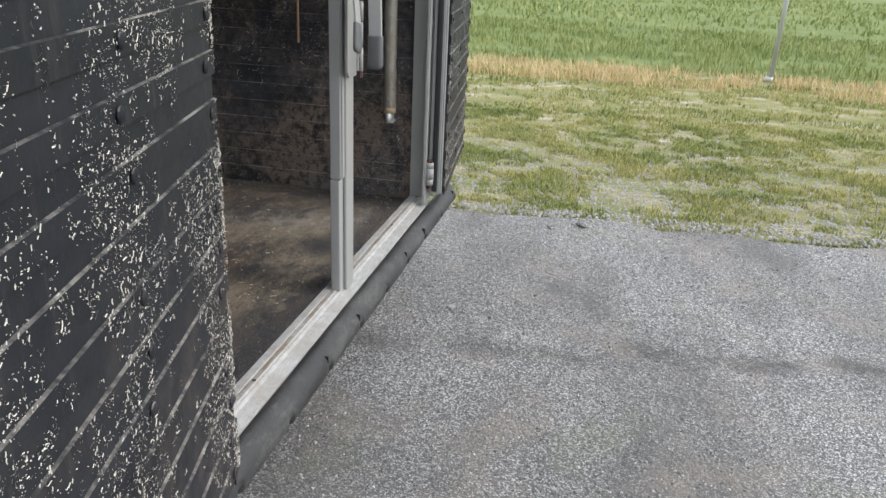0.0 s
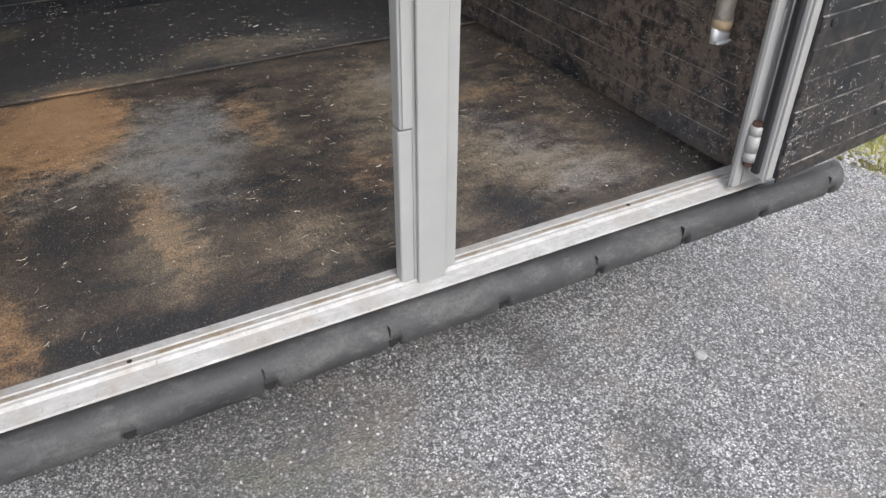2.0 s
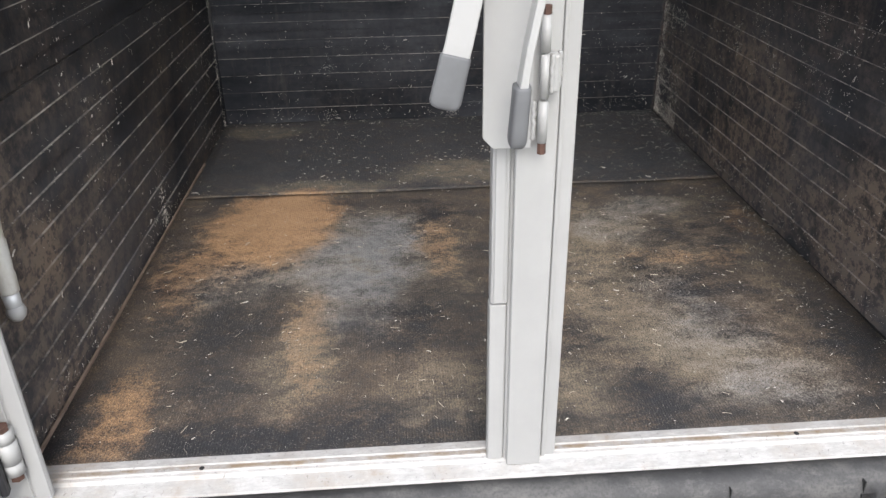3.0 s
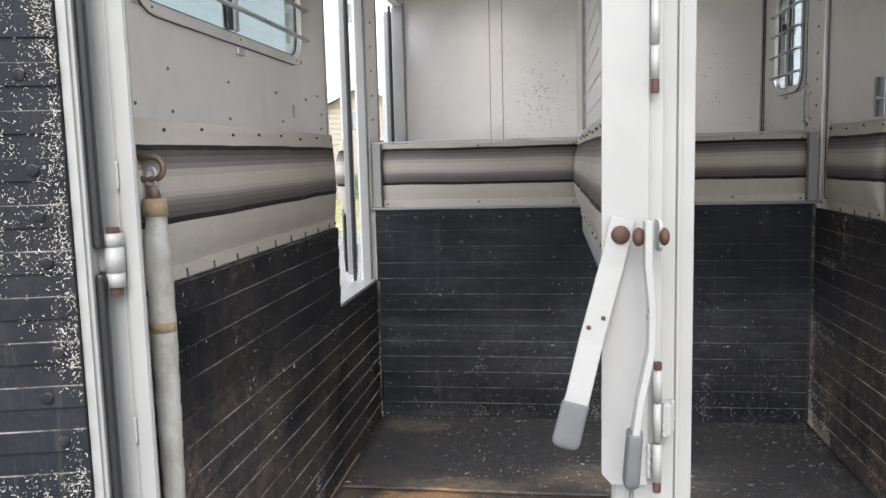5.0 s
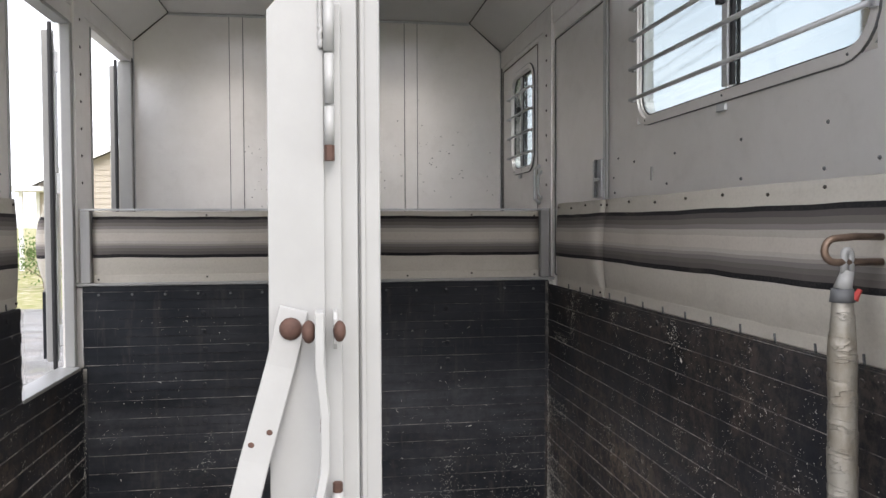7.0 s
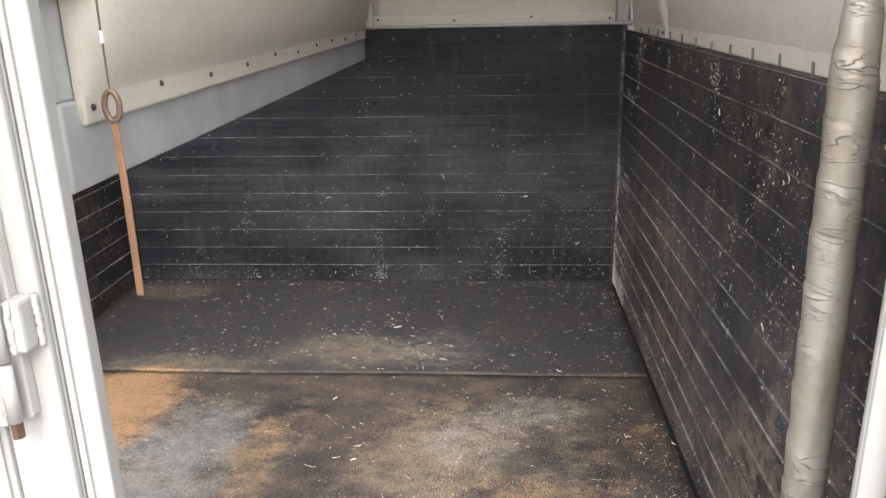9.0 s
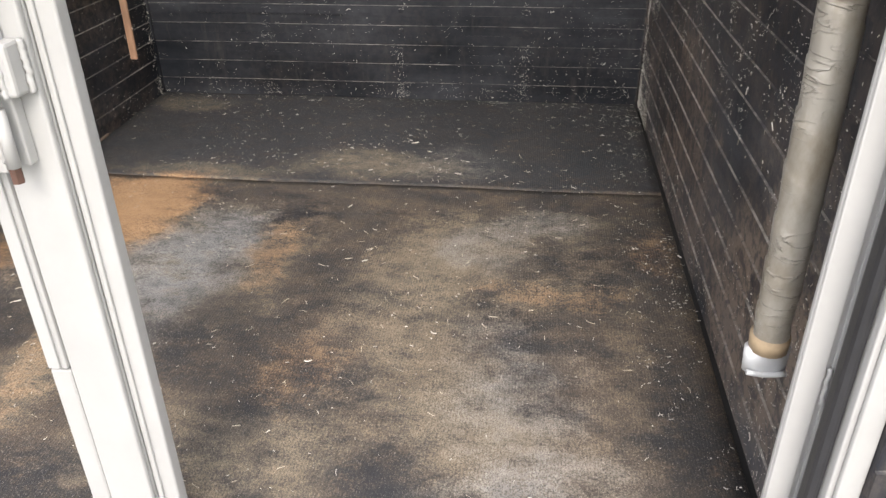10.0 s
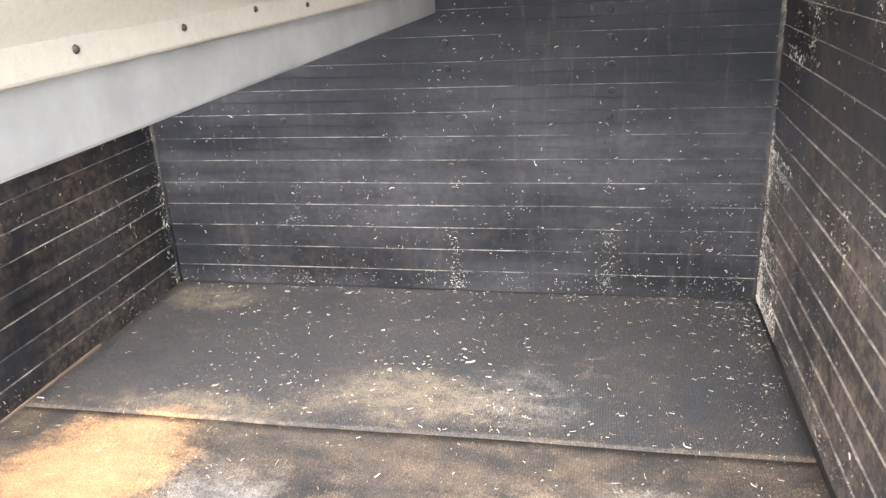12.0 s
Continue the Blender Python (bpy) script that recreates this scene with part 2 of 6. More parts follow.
    c = mix(n, l, cover(blobs(LIME), -0.12, 0.72), c, ramp(n, l, mottle, [(0.36, (0.20, 0.21, 0.222)), (0.50, (0.37, 0.374, 0.372)), (0.66, (0.31, 0.28, 0.23))]))
    c = mix(n, l, calc(n, l, "MULTIPLY", dark_cover, 0.9), c, mix(n, l, cover(brown, 0.0, 0.4), (0.026, 0.028, 0.033), (0.11, 0.088, 0.066)))
    c = mix(n, l, cover(blobs(CLAY), -0.10, 0.9), c, ramp(n, l, worn, [(0.35, (0.40, 0.232, 0.118)), (0.65, (0.54, 0.335, 0.182))]))
    c = mix(n, l, ramp(n, l, fleck, [(0.37, 0.7), (0.53, 0.0)]), c, (0.020, 0.019, 0.020))
    c = mix(n, l, ramp(n, l, fleck, [(0.62, 0.0), (0.72, 0.65)]), c, (0.42, 0.38, 0.32))
    l.new(c, b.inputs["Base Color"])
    l.new(ramp(n, l, worn, [(0.3, 0.55), (0.7, 0.88)]), b.inputs["Roughness"])
    bump(n, l, b, calc(n, l, "ADD", calc(n, l, "MULTIPLY", rib, 0.22), grit), 0.6, 0.002)
    return m


PAD_Z0, PAD_Z1 = 1.265, 1.59


def pad_material():
    """Woven acrylic cloth: a beige ground with grey stripes that fade from black, running along the wall."""
    m, n, l, b = material("striped_cloth", 0.9)
    p = place(n)
    s = n.new("ShaderNodeSeparateXYZ")
    l.new(p, s.inputs["Vector"])
    wob = calc(n, l, "MULTIPLY", calc(n, l, "SUBTRACT", noise_at(n, l, p, 2.6, 2), 0.5), 0.016)
    z = calc(n, l, "DIVIDE", calc(n, l, "SUBTRACT", calc(n, l, "ADD", s.outputs["Z"], wob), PAD_Z0), PAD_Z1 - PAD_Z0, True)
    beige, black = (0.56, 0.525, 0.46), (0.006, 0.0055, 0.008)
    c = ramp(n, l, z, [(0.0, beige), (0.360, black), (0.402, (0.108, 0.096, 0.090)), (0.440, (0.142, 0.128, 0.119)), (0.474, (0.20, 0.184, 0.175)), (0.505, (0.31, 0.284, 0.258)), (0.530, (0.45, 0.415, 0.37)),
                       (0.560, (0.52, 0.48, 0.425)), (0.655, (0.43, 0.395, 0.35)), (0.700, (0.23, 0.212, 0.200)), (0.738, (0.152, 0.136, 0.124)), (0.780, (0.090, 0.081, 0.077)), (0.820, black), (0.852, beige)], "CONSTANT")
    stain = noise_at(n, l, p, 6, 5, 0.65)
    c = mix(n, l, ramp(n, l, stain, [(0.5, 0.0), (0.85, 0.3)]), c, (0.24, 0.21, 0.17))
    c = mix(n, l, ramp(n, l, noise_at(n, l, p, 130, 3, 0.7), [(0.45, 0.0), (0.75, 0.15)]), c, (0.16, 0.14, 0.12))
    l.new(c, b.inputs["Base Color"])
    weave = node(n, "ShaderNodeTexWave", Scale=230.0, Distortion=0.3)
    weave.bands_direction = "Z"
    l.new(p, weave.inputs["Vector"])
    bump(n, l, b, calc(n, l, "ADD", weave.outputs["Fac"], noise_at(n, l, p, 300, 2)), 0.2, 0.001)
    return m


def asphalt_material():
    m, n, l, b = material("asphalt", 0.85)
    p = place(n)
    stone = node(n, "ShaderNodeTexVoronoi", Scale=215.0)
    l.new(p, stone.inputs["Vector"])
    stone_big = node(n, "ShaderNodeTexVoronoi", Scale=70.0)
    l.new(p, stone_big.inputs["Vector"])
    sep = n.new("ShaderNodeSeparateXYZ")
    l.new(stone.outputs["Color"], sep.inputs["Vector"])
    grey = ramp(n, l, sep.outputs["X"], [(0.0, (0.11, 0.11, 0.114)), (0.35, (0.26, 0.26, 0.265)), (0.65, (0.50, 0.50, 0.495)), (0.9, (0.92, 0.91, 0.89))])
    gap = ramp(n, l, stone.outputs["Distance"], [(0.3, 0.0), (0.75, 0.8)])
    c = mix(n, l, gap, grey, (0.08, 0.08, 0.082))
    sepb = n.new("ShaderNodeSeparateXYZ")
    l.new(stone_big.outputs["Color"], sepb.inputs["Vector"])
    pick = calc(n, l, "MULTIPLY", ramp(n, l, sepb.outputs["Y"], [(0.80, 0.0), (0.82, 1.0)]), ramp(n, l, stone_big.outputs["Distance"], [(0.30, 1.0), (0.38, 0.0)]))
    c = mix(n, l, calc(n, l, "MULTIPLY", pick, 0.85), c, mix(n, l, sepb.outputs["X"], (0.30, 0.295, 0.28), (0.80, 0.79, 0.76)))
    pit = calc(n, l, "MULTIPLY", ramp(n, l, sepb.outputs["Z"], [(0.74, 0.0), (0.76, 1.0)]), ramp(n, l, stone_big.outputs["Distance"], [(0.25, 1.0), (0.45, 0.0)]))
    c = mix(n, l, calc(n, l, "MULTIPLY", pit, 0.7), c, (0.055, 0.055, 0.057))
    grain = noise_at(n, l, p, 260, 5, 0.8)
    c = mix(n, l, ramp(n, l, grain, [(0.38, 0.85), (0.50, 0.0)]), c, (0.06, 0.06, 0.062))
    c = mix(n, l, ramp(n, l, grain, [(0.58, 0.0), (0.66, 0.7)]), c, (0.66, 0.65, 0.63))
    damp = noise_at(n, l, p, 1.5, 5, 0.6, (1.0, 0.55, 1.0))
    c = mix(n, l, ramp(n, l, damp, [(0.40, 0.0), (0.64, 0.7)]), c, (0.11, 0.107, 0.102))
    sp = n.new("ShaderNodeSeparateXYZ")
    l.new(p, sp.inputs["Vector"])
    way = calc(n, l, "SUBTRACT", sp.outputs["Y"], calc(n, l, "ADD", 0.56, calc(n, l, "MULTIPLY", sp.outputs["X"], 0.20)))
    way = calc(n, l, "ADD", way, calc(n, l, "MULTIPLY", noise_at(n, l, p, 1.6, 6, 0.7), 0.55))
    line = ramp(n, l, calc(n, l, "ABSOLUTE", way), [(0.0, 0.8), (0.03, 0.5), (0.12, 0.0)])
    c = mix(n, l, calc(n, l, "MULTIPLY", line, ramp(n, l, noise_at(n, l, p, 5, 4), [(0.35, 0.2), (0.6, 1.0)])), c, (0.07, 0.068, 0.066))
    sand = noise_at(n, l, p, 2.7, 5, 0.65)
    c = mix(n, l, ramp(n, l, sand, [(0.50, 0.0), (0.72, 0.42)]), c, (0.33, 0.28, 0.23))
    moss = noise_at(n, l, p, 1.9, 5, 0.7, (1.0, 1.0, 1.0), 0.5)
    c = mix(n, l, ramp(n, l, moss, [(0.56, 0.0), (0.74, 0.35)]), c, (0.20, 0.21, 0.12))
    l.new(c, b.inputs["Base Color"])
    bump(n, l, b, calc(n, l, "ADD", stone.outputs["Distance"], stone_big.outputs["Distance"]), 0.7, 0.004)
    return m


def soil_material():
    """Thin turf on gravel near the asphalt, greener field further off."""
    m, n, l, b = material("turf_soil", 0.95)
    p = place(n)
    c = ramp(n, l, noise_at(n, l, p, 3.4, 7, 0.72, (0.6, 1.0, 1.0)), [(0.38, (0.22, 0.24, 0.08)), (0.51, (0.32, 0.30, 0.13)), (0.60, (0.47, 0.42, 0.30)), (0.70, (0.68, 0.65, 0.60))])
    fine = noise_at(n, l, p, 60, 5, 0.7)
    c = mix(n, l, ramp(n, l, fine, [(0.35, 0.45), (0.6, 0.0)]), c, (0.15, 0.16, 0.06))
    sep = n.new("ShaderNodeSeparateXYZ")
    l.new(p, sep.inputs["Vector"])
    far = ramp(n, l, calc(n, l, "MULTIPLY", calc(n, l, "SUBTRACT", sep.outputs["Y"], 7.6), 0.8, True), [(0.0, 0.0), (1.0, 1.0)])
    green = ramp(n, l, noise_at(n, l, p, 1.3, 6, 0.6), [(0.3, (0.135, 0.190, 0.055)), (0.7, (0.215, 0.260, 0.090))])
    c = mix(n, l, far, c, green)
    l.new(c, b.inputs["Base Color"])
    bump(n, l, b, fine, 0.8, 0.02)
    return m


def glass_material(name, tint):
    m, n, l, b = material(name, 0.03)
    b.inputs["Base Color"].default_value = (*tint, 1)
    b.inputs["Transmission Weight"].default_value = 1.0
    b.inputs["IOR"].default_value = 1.45
    return m


def dome_material():
    m, n, l, b = material("milky_plastic", 0.5)
    t = n.new("ShaderNodeBsdfTranslucent")
    t.inputs["Color"].default_value = (0.9, 0.9, 0.88, 1)
    l.new(t.outputs["BSDF"], n["Material Output"].inputs["Surface"])
    return m


def sill_material():
    """Scuffed aluminium with bright scrapes along the edge and brown dirt left in the grooves."""
    m, n, l, b = material("scuffed_aluminium_sill", 0.5, 0.12)
    p = place(n)
    scrape = noise_at(n, l, p, 90, 6, 0.75, (1.0, 0.3, 1.0))
    blot = noise_at(n, l, p, 9, 6, 0.7)
    c = ramp(n, l, scrape, [(0.30, (0.35, 0.345, 0.335)), (0.5, (0.44, 0.435, 0.425)), (0.70, (0.55, 0.545, 0.535))])
    c = mix(n, l, calc(n, l, "MULTIPLY", ramp(n, l, blot, [(0.48, 0.0), (0.70, 0.8)]), ramp(n, l, scrape, [(0.4, 0.3), (0.6, 1.0)])), c, (0.27, 0.215, 0.16))
    across = n.new("ShaderNodeSeparateXYZ")
    l.new(p, across.inputs["Vector"])
    groove = ramp(n, l, calc(n, l, "ABSOLUTE", calc(n, l, "SUBTRACT", across.outputs["X"], calc(n, l, "MULTIPLY", calc(n, l, "SUBTRACT", noise_at(n, l, p, 16, 4, 0.7), 0.5), 0.016))), [(0.003, 0.9), (0.009, 0.0)])
    groove = calc(n, l, "MULTIPLY", groove, ramp(n, l, noise_at(n, l, p, 13, 5, 0.7), [(0.42, 0.1), (0.60, 1.0)]))
    c = mix(n, l, groove, c, (0.26, 0.185, 0.105))
    c = mix(n, l, ramp(n, l, noise_at(n, l, p, 130, 4, 0.7), [(0.60, 0.0), (0.72, 0.6)]), c, (0.09, 0.085, 0.08))
    l.new(c, b.inputs["Base Color"])
    l.new(ramp(n, l, scrape, [(0.3, 0.62), (0.7, 0.40)]), b.inputs["Roughness"])
    bump(n, l, b, scrape, 0.5, 0.0015)
    return m


def bumper_material():
    """Weathered rubber: greyish bloom, scuffs and dusty smears."""
    m, n, l, b = material("bumper_rubber", 0.6)
    p = place(n)
    bloom = noise_at(n, l, p, 7, 7, 0.7, (1.0, 0.5, 1.0))
    scuff = noise_at(n, l, p, 40, 6, 0.75, (1.0, 0.4, 1.0))
    c = ramp(n, l, bloom, [(0.34, (0.018, 0.018, 0.019)), (0.5, (0.046, 0.046, 0.047)), (0.64, (0.110, 0.107, 0.102))])
    c = mix(n, l, ramp(n, l, scuff, [(0.56, 0.0), (0.76, 0.6)]), c, (0.17, 0.165, 0.155))
    c = mix(n, l, ramp(n, l, noise_at(n, l, p, 200, 3), [(0.35, 0.45), (0.52, 0.0)]), c, (0.026, 0.026, 0.027))
    l.new(c, b.inputs["Base Color"])
    l.new(ramp(n, l, bloom, [(0.3, 0.45), (0.7, 0.75)]), b.inputs["Roughness"])
    bump(n, l, b, calc(n, l, "ADD", scuff, noise_at(n, l, p, 160, 3)), 0.4, 0.0015)
    return m


def mill_material():
    """Dull mill aluminium: warm grey mottling, wiped smears and fine scratches."""
    m, n, l, b = material("mill_aluminium", 0.38, 0.55)
    p = place(n)
    cloudy = noise_at(n, l, p, 3.5, 7, 0.68)
    c = ramp(n, l, cloudy, [(0.3, (0.77, 0.745, 0.72)), (0.7, (0.85, 0.83, 0.81))])
    smear = noise_at(n, l, p, 9, 7, 0.72, None, 0.4)
    c = mix(n, l, ramp(n, l, smear, [(0.52, 0.0), (0.78, 0.30)]), c, (0.62, 0.595, 0.57))
    speck = noise_at(n, l, p, 120, 4, 0.7)
    c = mix(n, l, ramp(n, l, speck, [(0.66, 0.0), (0.74, 0.35)]), c, (0.50, 0.47, 0.44))
    l.new(c, b.inputs["Base Color"])
    l.new(ramp(n, l, smear, [(0.3, 0.30), (0.7, 0.46)]), b.inputs["Roughness"])
    bump(n, l, b, calc(n, l, "ADD", calc(n, l, "MULTIPLY", cloudy, 3.0), speck), 0.08, 0.001)
    return m


DOME = dome_material()
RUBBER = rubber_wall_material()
MAT = mat_material()
CLOTH = pad_material()
ASPHALT = asphalt_material()
SOIL = soil_material()
GLASS = glass_material("tinted_glass", (0.40, 0.455, 0.46))
# left panes tinted darker, standing in for the duller sky on that side
GLASS_DULL_SKY = glass_material("tinted_glass_dull_sky", (0.235, 0.282, 0.275))
WHITE = plain("white_painted_aluminium", (0.345, 0.345, 0.336), 0.38, 0.0, 0.07, 9.0, 0.12, 120)
MILL = mill_material()
RAIL = plain("dull_aluminium_rail", (0.58, 0.592, 0.60), 0.42, 0.4, 0.22, 9.0, 0.14, 90)
SILL = sill_material()
CEIL = plain("ceiling_skin", (0.72, 0.71, 0.68), 0.55, 0.05, 0.08, 2.5, 0.05, 50)
SEAL = plain("black_seal", (0.018, 0.018, 0.020), 0.45, 0.0, 0.2, 30, 0.2, 200)
BUMPER = bumper_material()
RUST = plain("rusty_steel", (0.095, 0.050, 0.037), 0.75, 0.2, 0.35, 60, 0.5, 250)
CHAINRUST = plain("brown_patina_steel", (0.19, 0.132, 0.098), 0.45, 0.5, 0.35, 40, 0.4, 200)
DARK = plain("underbody_black", (0.02, 0.02, 0.02), 0.8)
SCREW = plain("dark_screw", (0.07, 0.062, 0.055), 0.5, 0.5, 0.3, 60)
GRIP = plain("grey_grip", (0.115, 0.118, 0.122), 0.55, 0.0, 0.1, 40, 0.1, 200)


def tape_material(name, colour, metal, relief):
    """Duct tape with cross wrinkles, brownish dirt and a darker tone along the creases."""
    m, n, l, b = material(name, 0.55 - 0.5 * metal, metal)
    p = place(n)
    fold = noise_at(n, l, p, 13, 4, 0.55, (1.0, 1.0, 3.4), 0.6)
    ridge = ramp(n, l, calc(n, l, "ABSOLUTE", calc(n, l, "SUBTRACT", fold, 0.5)), [(0.0, 1.0), (0.012, 0.3), (0.04, 0.0)])
    ridge = calc(n, l, "MULTIPLY", ridge, ramp(n, l, noise_at(n, l, p, 9, 3), [(0.42, 0.0), (0.54, 1.0)]))
    dirt = noise_at(n, l, p, 12, 6, 0.7, (1.0, 1.0, 0.5))
    c = ramp(n, l, dirt, [(0.34, tuple(v * k for v, k in zip(colour, (0.66, 0.60, 0.52)))), (0.58, colour)])
    c = mix(n, l, calc(n, l, "MULTIPLY", ridge, 0.35), c, tuple(v * 0.45 for v in colour))
    l.new(c, b.inputs["Base Color"])
    bump(n, l, b, calc(n, l, "ADD", calc(n, l, "MULTIPLY", fold, 0.4), calc(n, l, "MULTIPLY", ridge, 0.7)), relief, 0.003)
    return m


TAPE = tape_material("silver_tape", (0.33, 0.31, 0.27), 0.3, 0.85)
TAPE_PALE = tape_material("pale_grey_tape", (0.52, 0.52, 0.49), 0.0, 0.35)
TAPE_WORN = plain("worn_tape_brown", (0.36, 0.27, 0.17), 0.7, 0.0, 0.3, 40, 0.4, 120)
STRAP = plain("leather_strap", (0.25, 0.138, 0.080), 0.6, 0.0, 0.25, 40, 0.3, 200)
CHAFF = plain("dry_chaff", (0.66, 0.63, 0.56), 0.8, 0.0, 0.2, 40, 0.1, 200)
HAY = plain("straw_stalk", (0.62, 0.56, 0.44), 0.7, 0.0, 0.25, 60, 0.1, 200)
GALV = plain("galvanised_steel", (0.50, 0.53, 0.55), 0.45, 0.5, 0.1, 20, 0.1, 120)
STRAW = plain("dry_grass", (0.66, 0.52, 0.29), 0.9, 0.0, 0.2, 3)


def blade_material(name, stops, scale):
    m, n, l, b = material(name, 0.75)
    p = place(n)
    big = noise_at(n, l, p, scale, 6, 0.7, (0.7, 1.2, 1.0))
    small = noise_at(n, l, p, scale * 14, 3)
    f = calc(n, l, "ADD", calc(n, l, "MULTIPLY", big, 0.72), calc(n, l, "MULTIPLY", small, 0.28))
    l.new(ramp(n, l, f, stops), b.inputs["Base Color"])
    return m


BLADE = blade_material("grass_blades", [(0.34, (0.105, 0.150, 0.036)), (0.45, (0.215, 0.255, 0.065)), (0.55, (0.38, 0.365, 0.125)), (0.66, (0.60, 0.52, 0.28))], 1.5)
BLADE_FAR = blade_material("field_grass", [(0.38, (0.18, 0.235, 0.070)), (0.5, (0.26, 0.310, 0.105)), (0.62, (0.38, 0.39, 0.16))], 0.8)
SIDING = plain("tan_siding", (0.40, 0.355, 0.30), 0.7, 0.0, 0.06, 3)
SHINGLE = plain("roof_shingle", (0.16, 0.16, 0.17), 0.9, 0.0, 0.3, 30)
TRIMW = plain("white_trim", (0.78, 0.78, 0.76), 0.5, 0.0, 0.05)
LEAF = plain("leaves", (0.10, 0.17, 0.04), 0.7, 0.0, 0.4, 6)
BARK = plain("weathered_wood", (0.17, 0.13, 0.10), 0.9, 0.0, 0.3, 10, 0.5)
RED = plain("red_rag", (0.45, 0.06, 0.05), 0.8)


def grit_material():
    """Stone chips, each of its own grey."""
    m, n, l, b = material("stone_chips", 0.85)
    own = n.new("ShaderNodeNewGeometry").outputs["Random Per Island"]
    c = ramp(n, l, own, [(0.0, (0.10, 0.10, 0.105)), (0.4, (0.30, 0.30, 0.30)), (0.75, (0.48, 0.47, 0.455)), (1.0, (0.68, 0.67, 0.64))])
    l.new(mix(n, l, ramp(n, l, noise_at(n, l, place(n), 300, 3), [(0.4, 0.3), (0.6, 0.0)]), c, (0.12, 0.118, 0.11)), b.inputs["Base Color"])
    return m


GRIT = grit_material()
PALE_STONE = plain("pale_stone", (0.36, 0.355, 0.345), 0.85, 0.0, 0.3, 60, 0.3, 200)


# ---- mesh helpers ----
def put(name, bm, mat, parent=None, smooth=False):
    me = bpy.data.meshes.new(name)
    bm.to_mesh(me)
    bm.free()
    me.materials.append(mat)
    if smooth:
        for f in me.polygons:
            f.use_smooth = True
    ob = new(name, me)
    ob.parent = parent
    return ob


def part(name, bm, mat, parent, label="", smooth=False):
    return tagged(put(name, bm, mat, parent, smooth), label)


def share(name, ob, m, parent):
    """One more piece on the mesh of ob."""
    k = new(name, ob.data)
    k.parent = parent
    k.matrix_basis = m
    return k


def empty(name, label, category, group="", kind=""):
    return tagged(new(name), label, category, group, kind)


def add_box(bm, x0, x1, y0, y1, z0, z1, bevel=0.0):
    m = Matrix.LocRotScale(((x0 + x1) / 2, (y0 + y1) / 2, (z0 + z1) / 2), None, (abs(x1 - x0), abs(y1 - y0), abs(z1 - z0)))
    v = bmesh.ops.create_cube(bm, size=1, matrix=m)["verts"]
    if bevel:
        es = list({e for k in v for e in k.link_edges})
        bmesh.ops.bevel(bm, geom=es, offset=bevel, segments=2, affect="EDGES", profile=0.5)


def box(x0, x1, y0, y1, z0, z1, bevel=0.0):
    bm = bmesh.new()
    add_box(bm, x0, x1, y0, y1, z0, z1, bevel)
    return bm


def add_rod(bm, a, b, r, r2=None, seg=12):
    a, b = Vector(a), Vector(b)
    d = b - a
    q = d.to_track_quat("Z", "Y").to_matrix().to_4x4()
    bmesh.ops.create_cone(bm, cap_ends=True, segments=seg, radius1=r, radius2=r if r2 is None else r2, depth=d.length, matrix=Matrix.Translation((a + b) / 2) @ q)


def rod(a, b, r, r2=None, seg=12):
    bm = bmesh.new()
    add_rod(bm, a, b, r, r2, seg)
    return bm


def dome(r, h, seg=10):
    """A rivet head that looks along +z."""
    bm = bmesh.new()
    bmesh.ops.create_uvsphere(bm, u_segments=seg, v_segments=6, radius=r, matrix=Matrix.Diagonal((1, 1, h / r, 1)))
    return bm


def tube(points, r, seg=10, closed=False):
    """A bent bar of round section through the points."""
    bm = bmesh.new()
    pts = [Vector(p) for p in points]
    rings = []
    k = len(pts)
    last, q = None, None
    for i, p in enumerate(pts):
        a = pts[(i - 1) % k] if closed or i else pts[0]
        b = pts[(i + 1) % k] if closed or i < k - 1 else pts[-1]
        d = (b - a).normalized()
        q = d.to_track_quat("Z", "Y").to_matrix() if last is None else last.rotation_difference(d).to_matrix() @ q
        last = d
        rings.append([bm.verts.new(p + q @ Vector((r * math.cos(t), r * math.sin(t), 0))) for t in np.linspace(0, 2 * math.pi, seg, endpoint=False)])
    for i in range(k if closed else k - 1):
        a, b = rings[i], rings[(i + 1) % k]
        for j in range(seg):
            bm.faces.new((a[j], a[(j + 1) % seg], b[(j + 1) % seg], b[j]))
    if not closed:
        bm.faces.new(rings[0][::-1])
        bm.faces.new(rings[-1])
    bmesh.ops.recalc_face_normals(bm, faces=bm.faces)
    return bm


def extrude(outline, axis, lo, hi, bevel=0.0):
    """A prism: an outline of pairs in the plane across the axis, from lo to hi."""
    bm = bmesh.new()
    def at(p, q, w):
        return {"x": (w, p, q), "y": (p, w, q), "z": (p, q, w)}[axis]
    a = [bm.verts.new(at(p, q, lo)) for p, q in outline]
    b = [bm.verts.new(at(p, q, hi)) for p, q in outline]
    k = len(a)
    bm.faces.new(a)
    bm.faces.new(b[::-1])
    for i in range(k):
        bm.faces.new((a[i], b[i], b[(i + 1) % k], a[(i + 1) % k]))
    bmesh.ops.recalc_face_normals(bm, faces=bm.faces)
    if bevel:
        bmesh.ops.bevel(bm, geom=list(bm.edges), offset=bevel, segments=2, affect="EDGES", profile=0.5)
    return bm


def round_rect(u0, u1, v0, v1, r, seg=6):
    out = []
    for cu, cv, a0 in ((u1 - r, v1 - r, 0), (u0 + r, v1 - r, 90), (u0 + r, v0 + r, 180), (u1 - r, v0 + r, 270)):
        for i in range(seg + 1):
            a = radians(a0 + 90 * i / seg)
            out.append((cu + r * math.cos(a), cv + r * math.sin(a)))
    return out


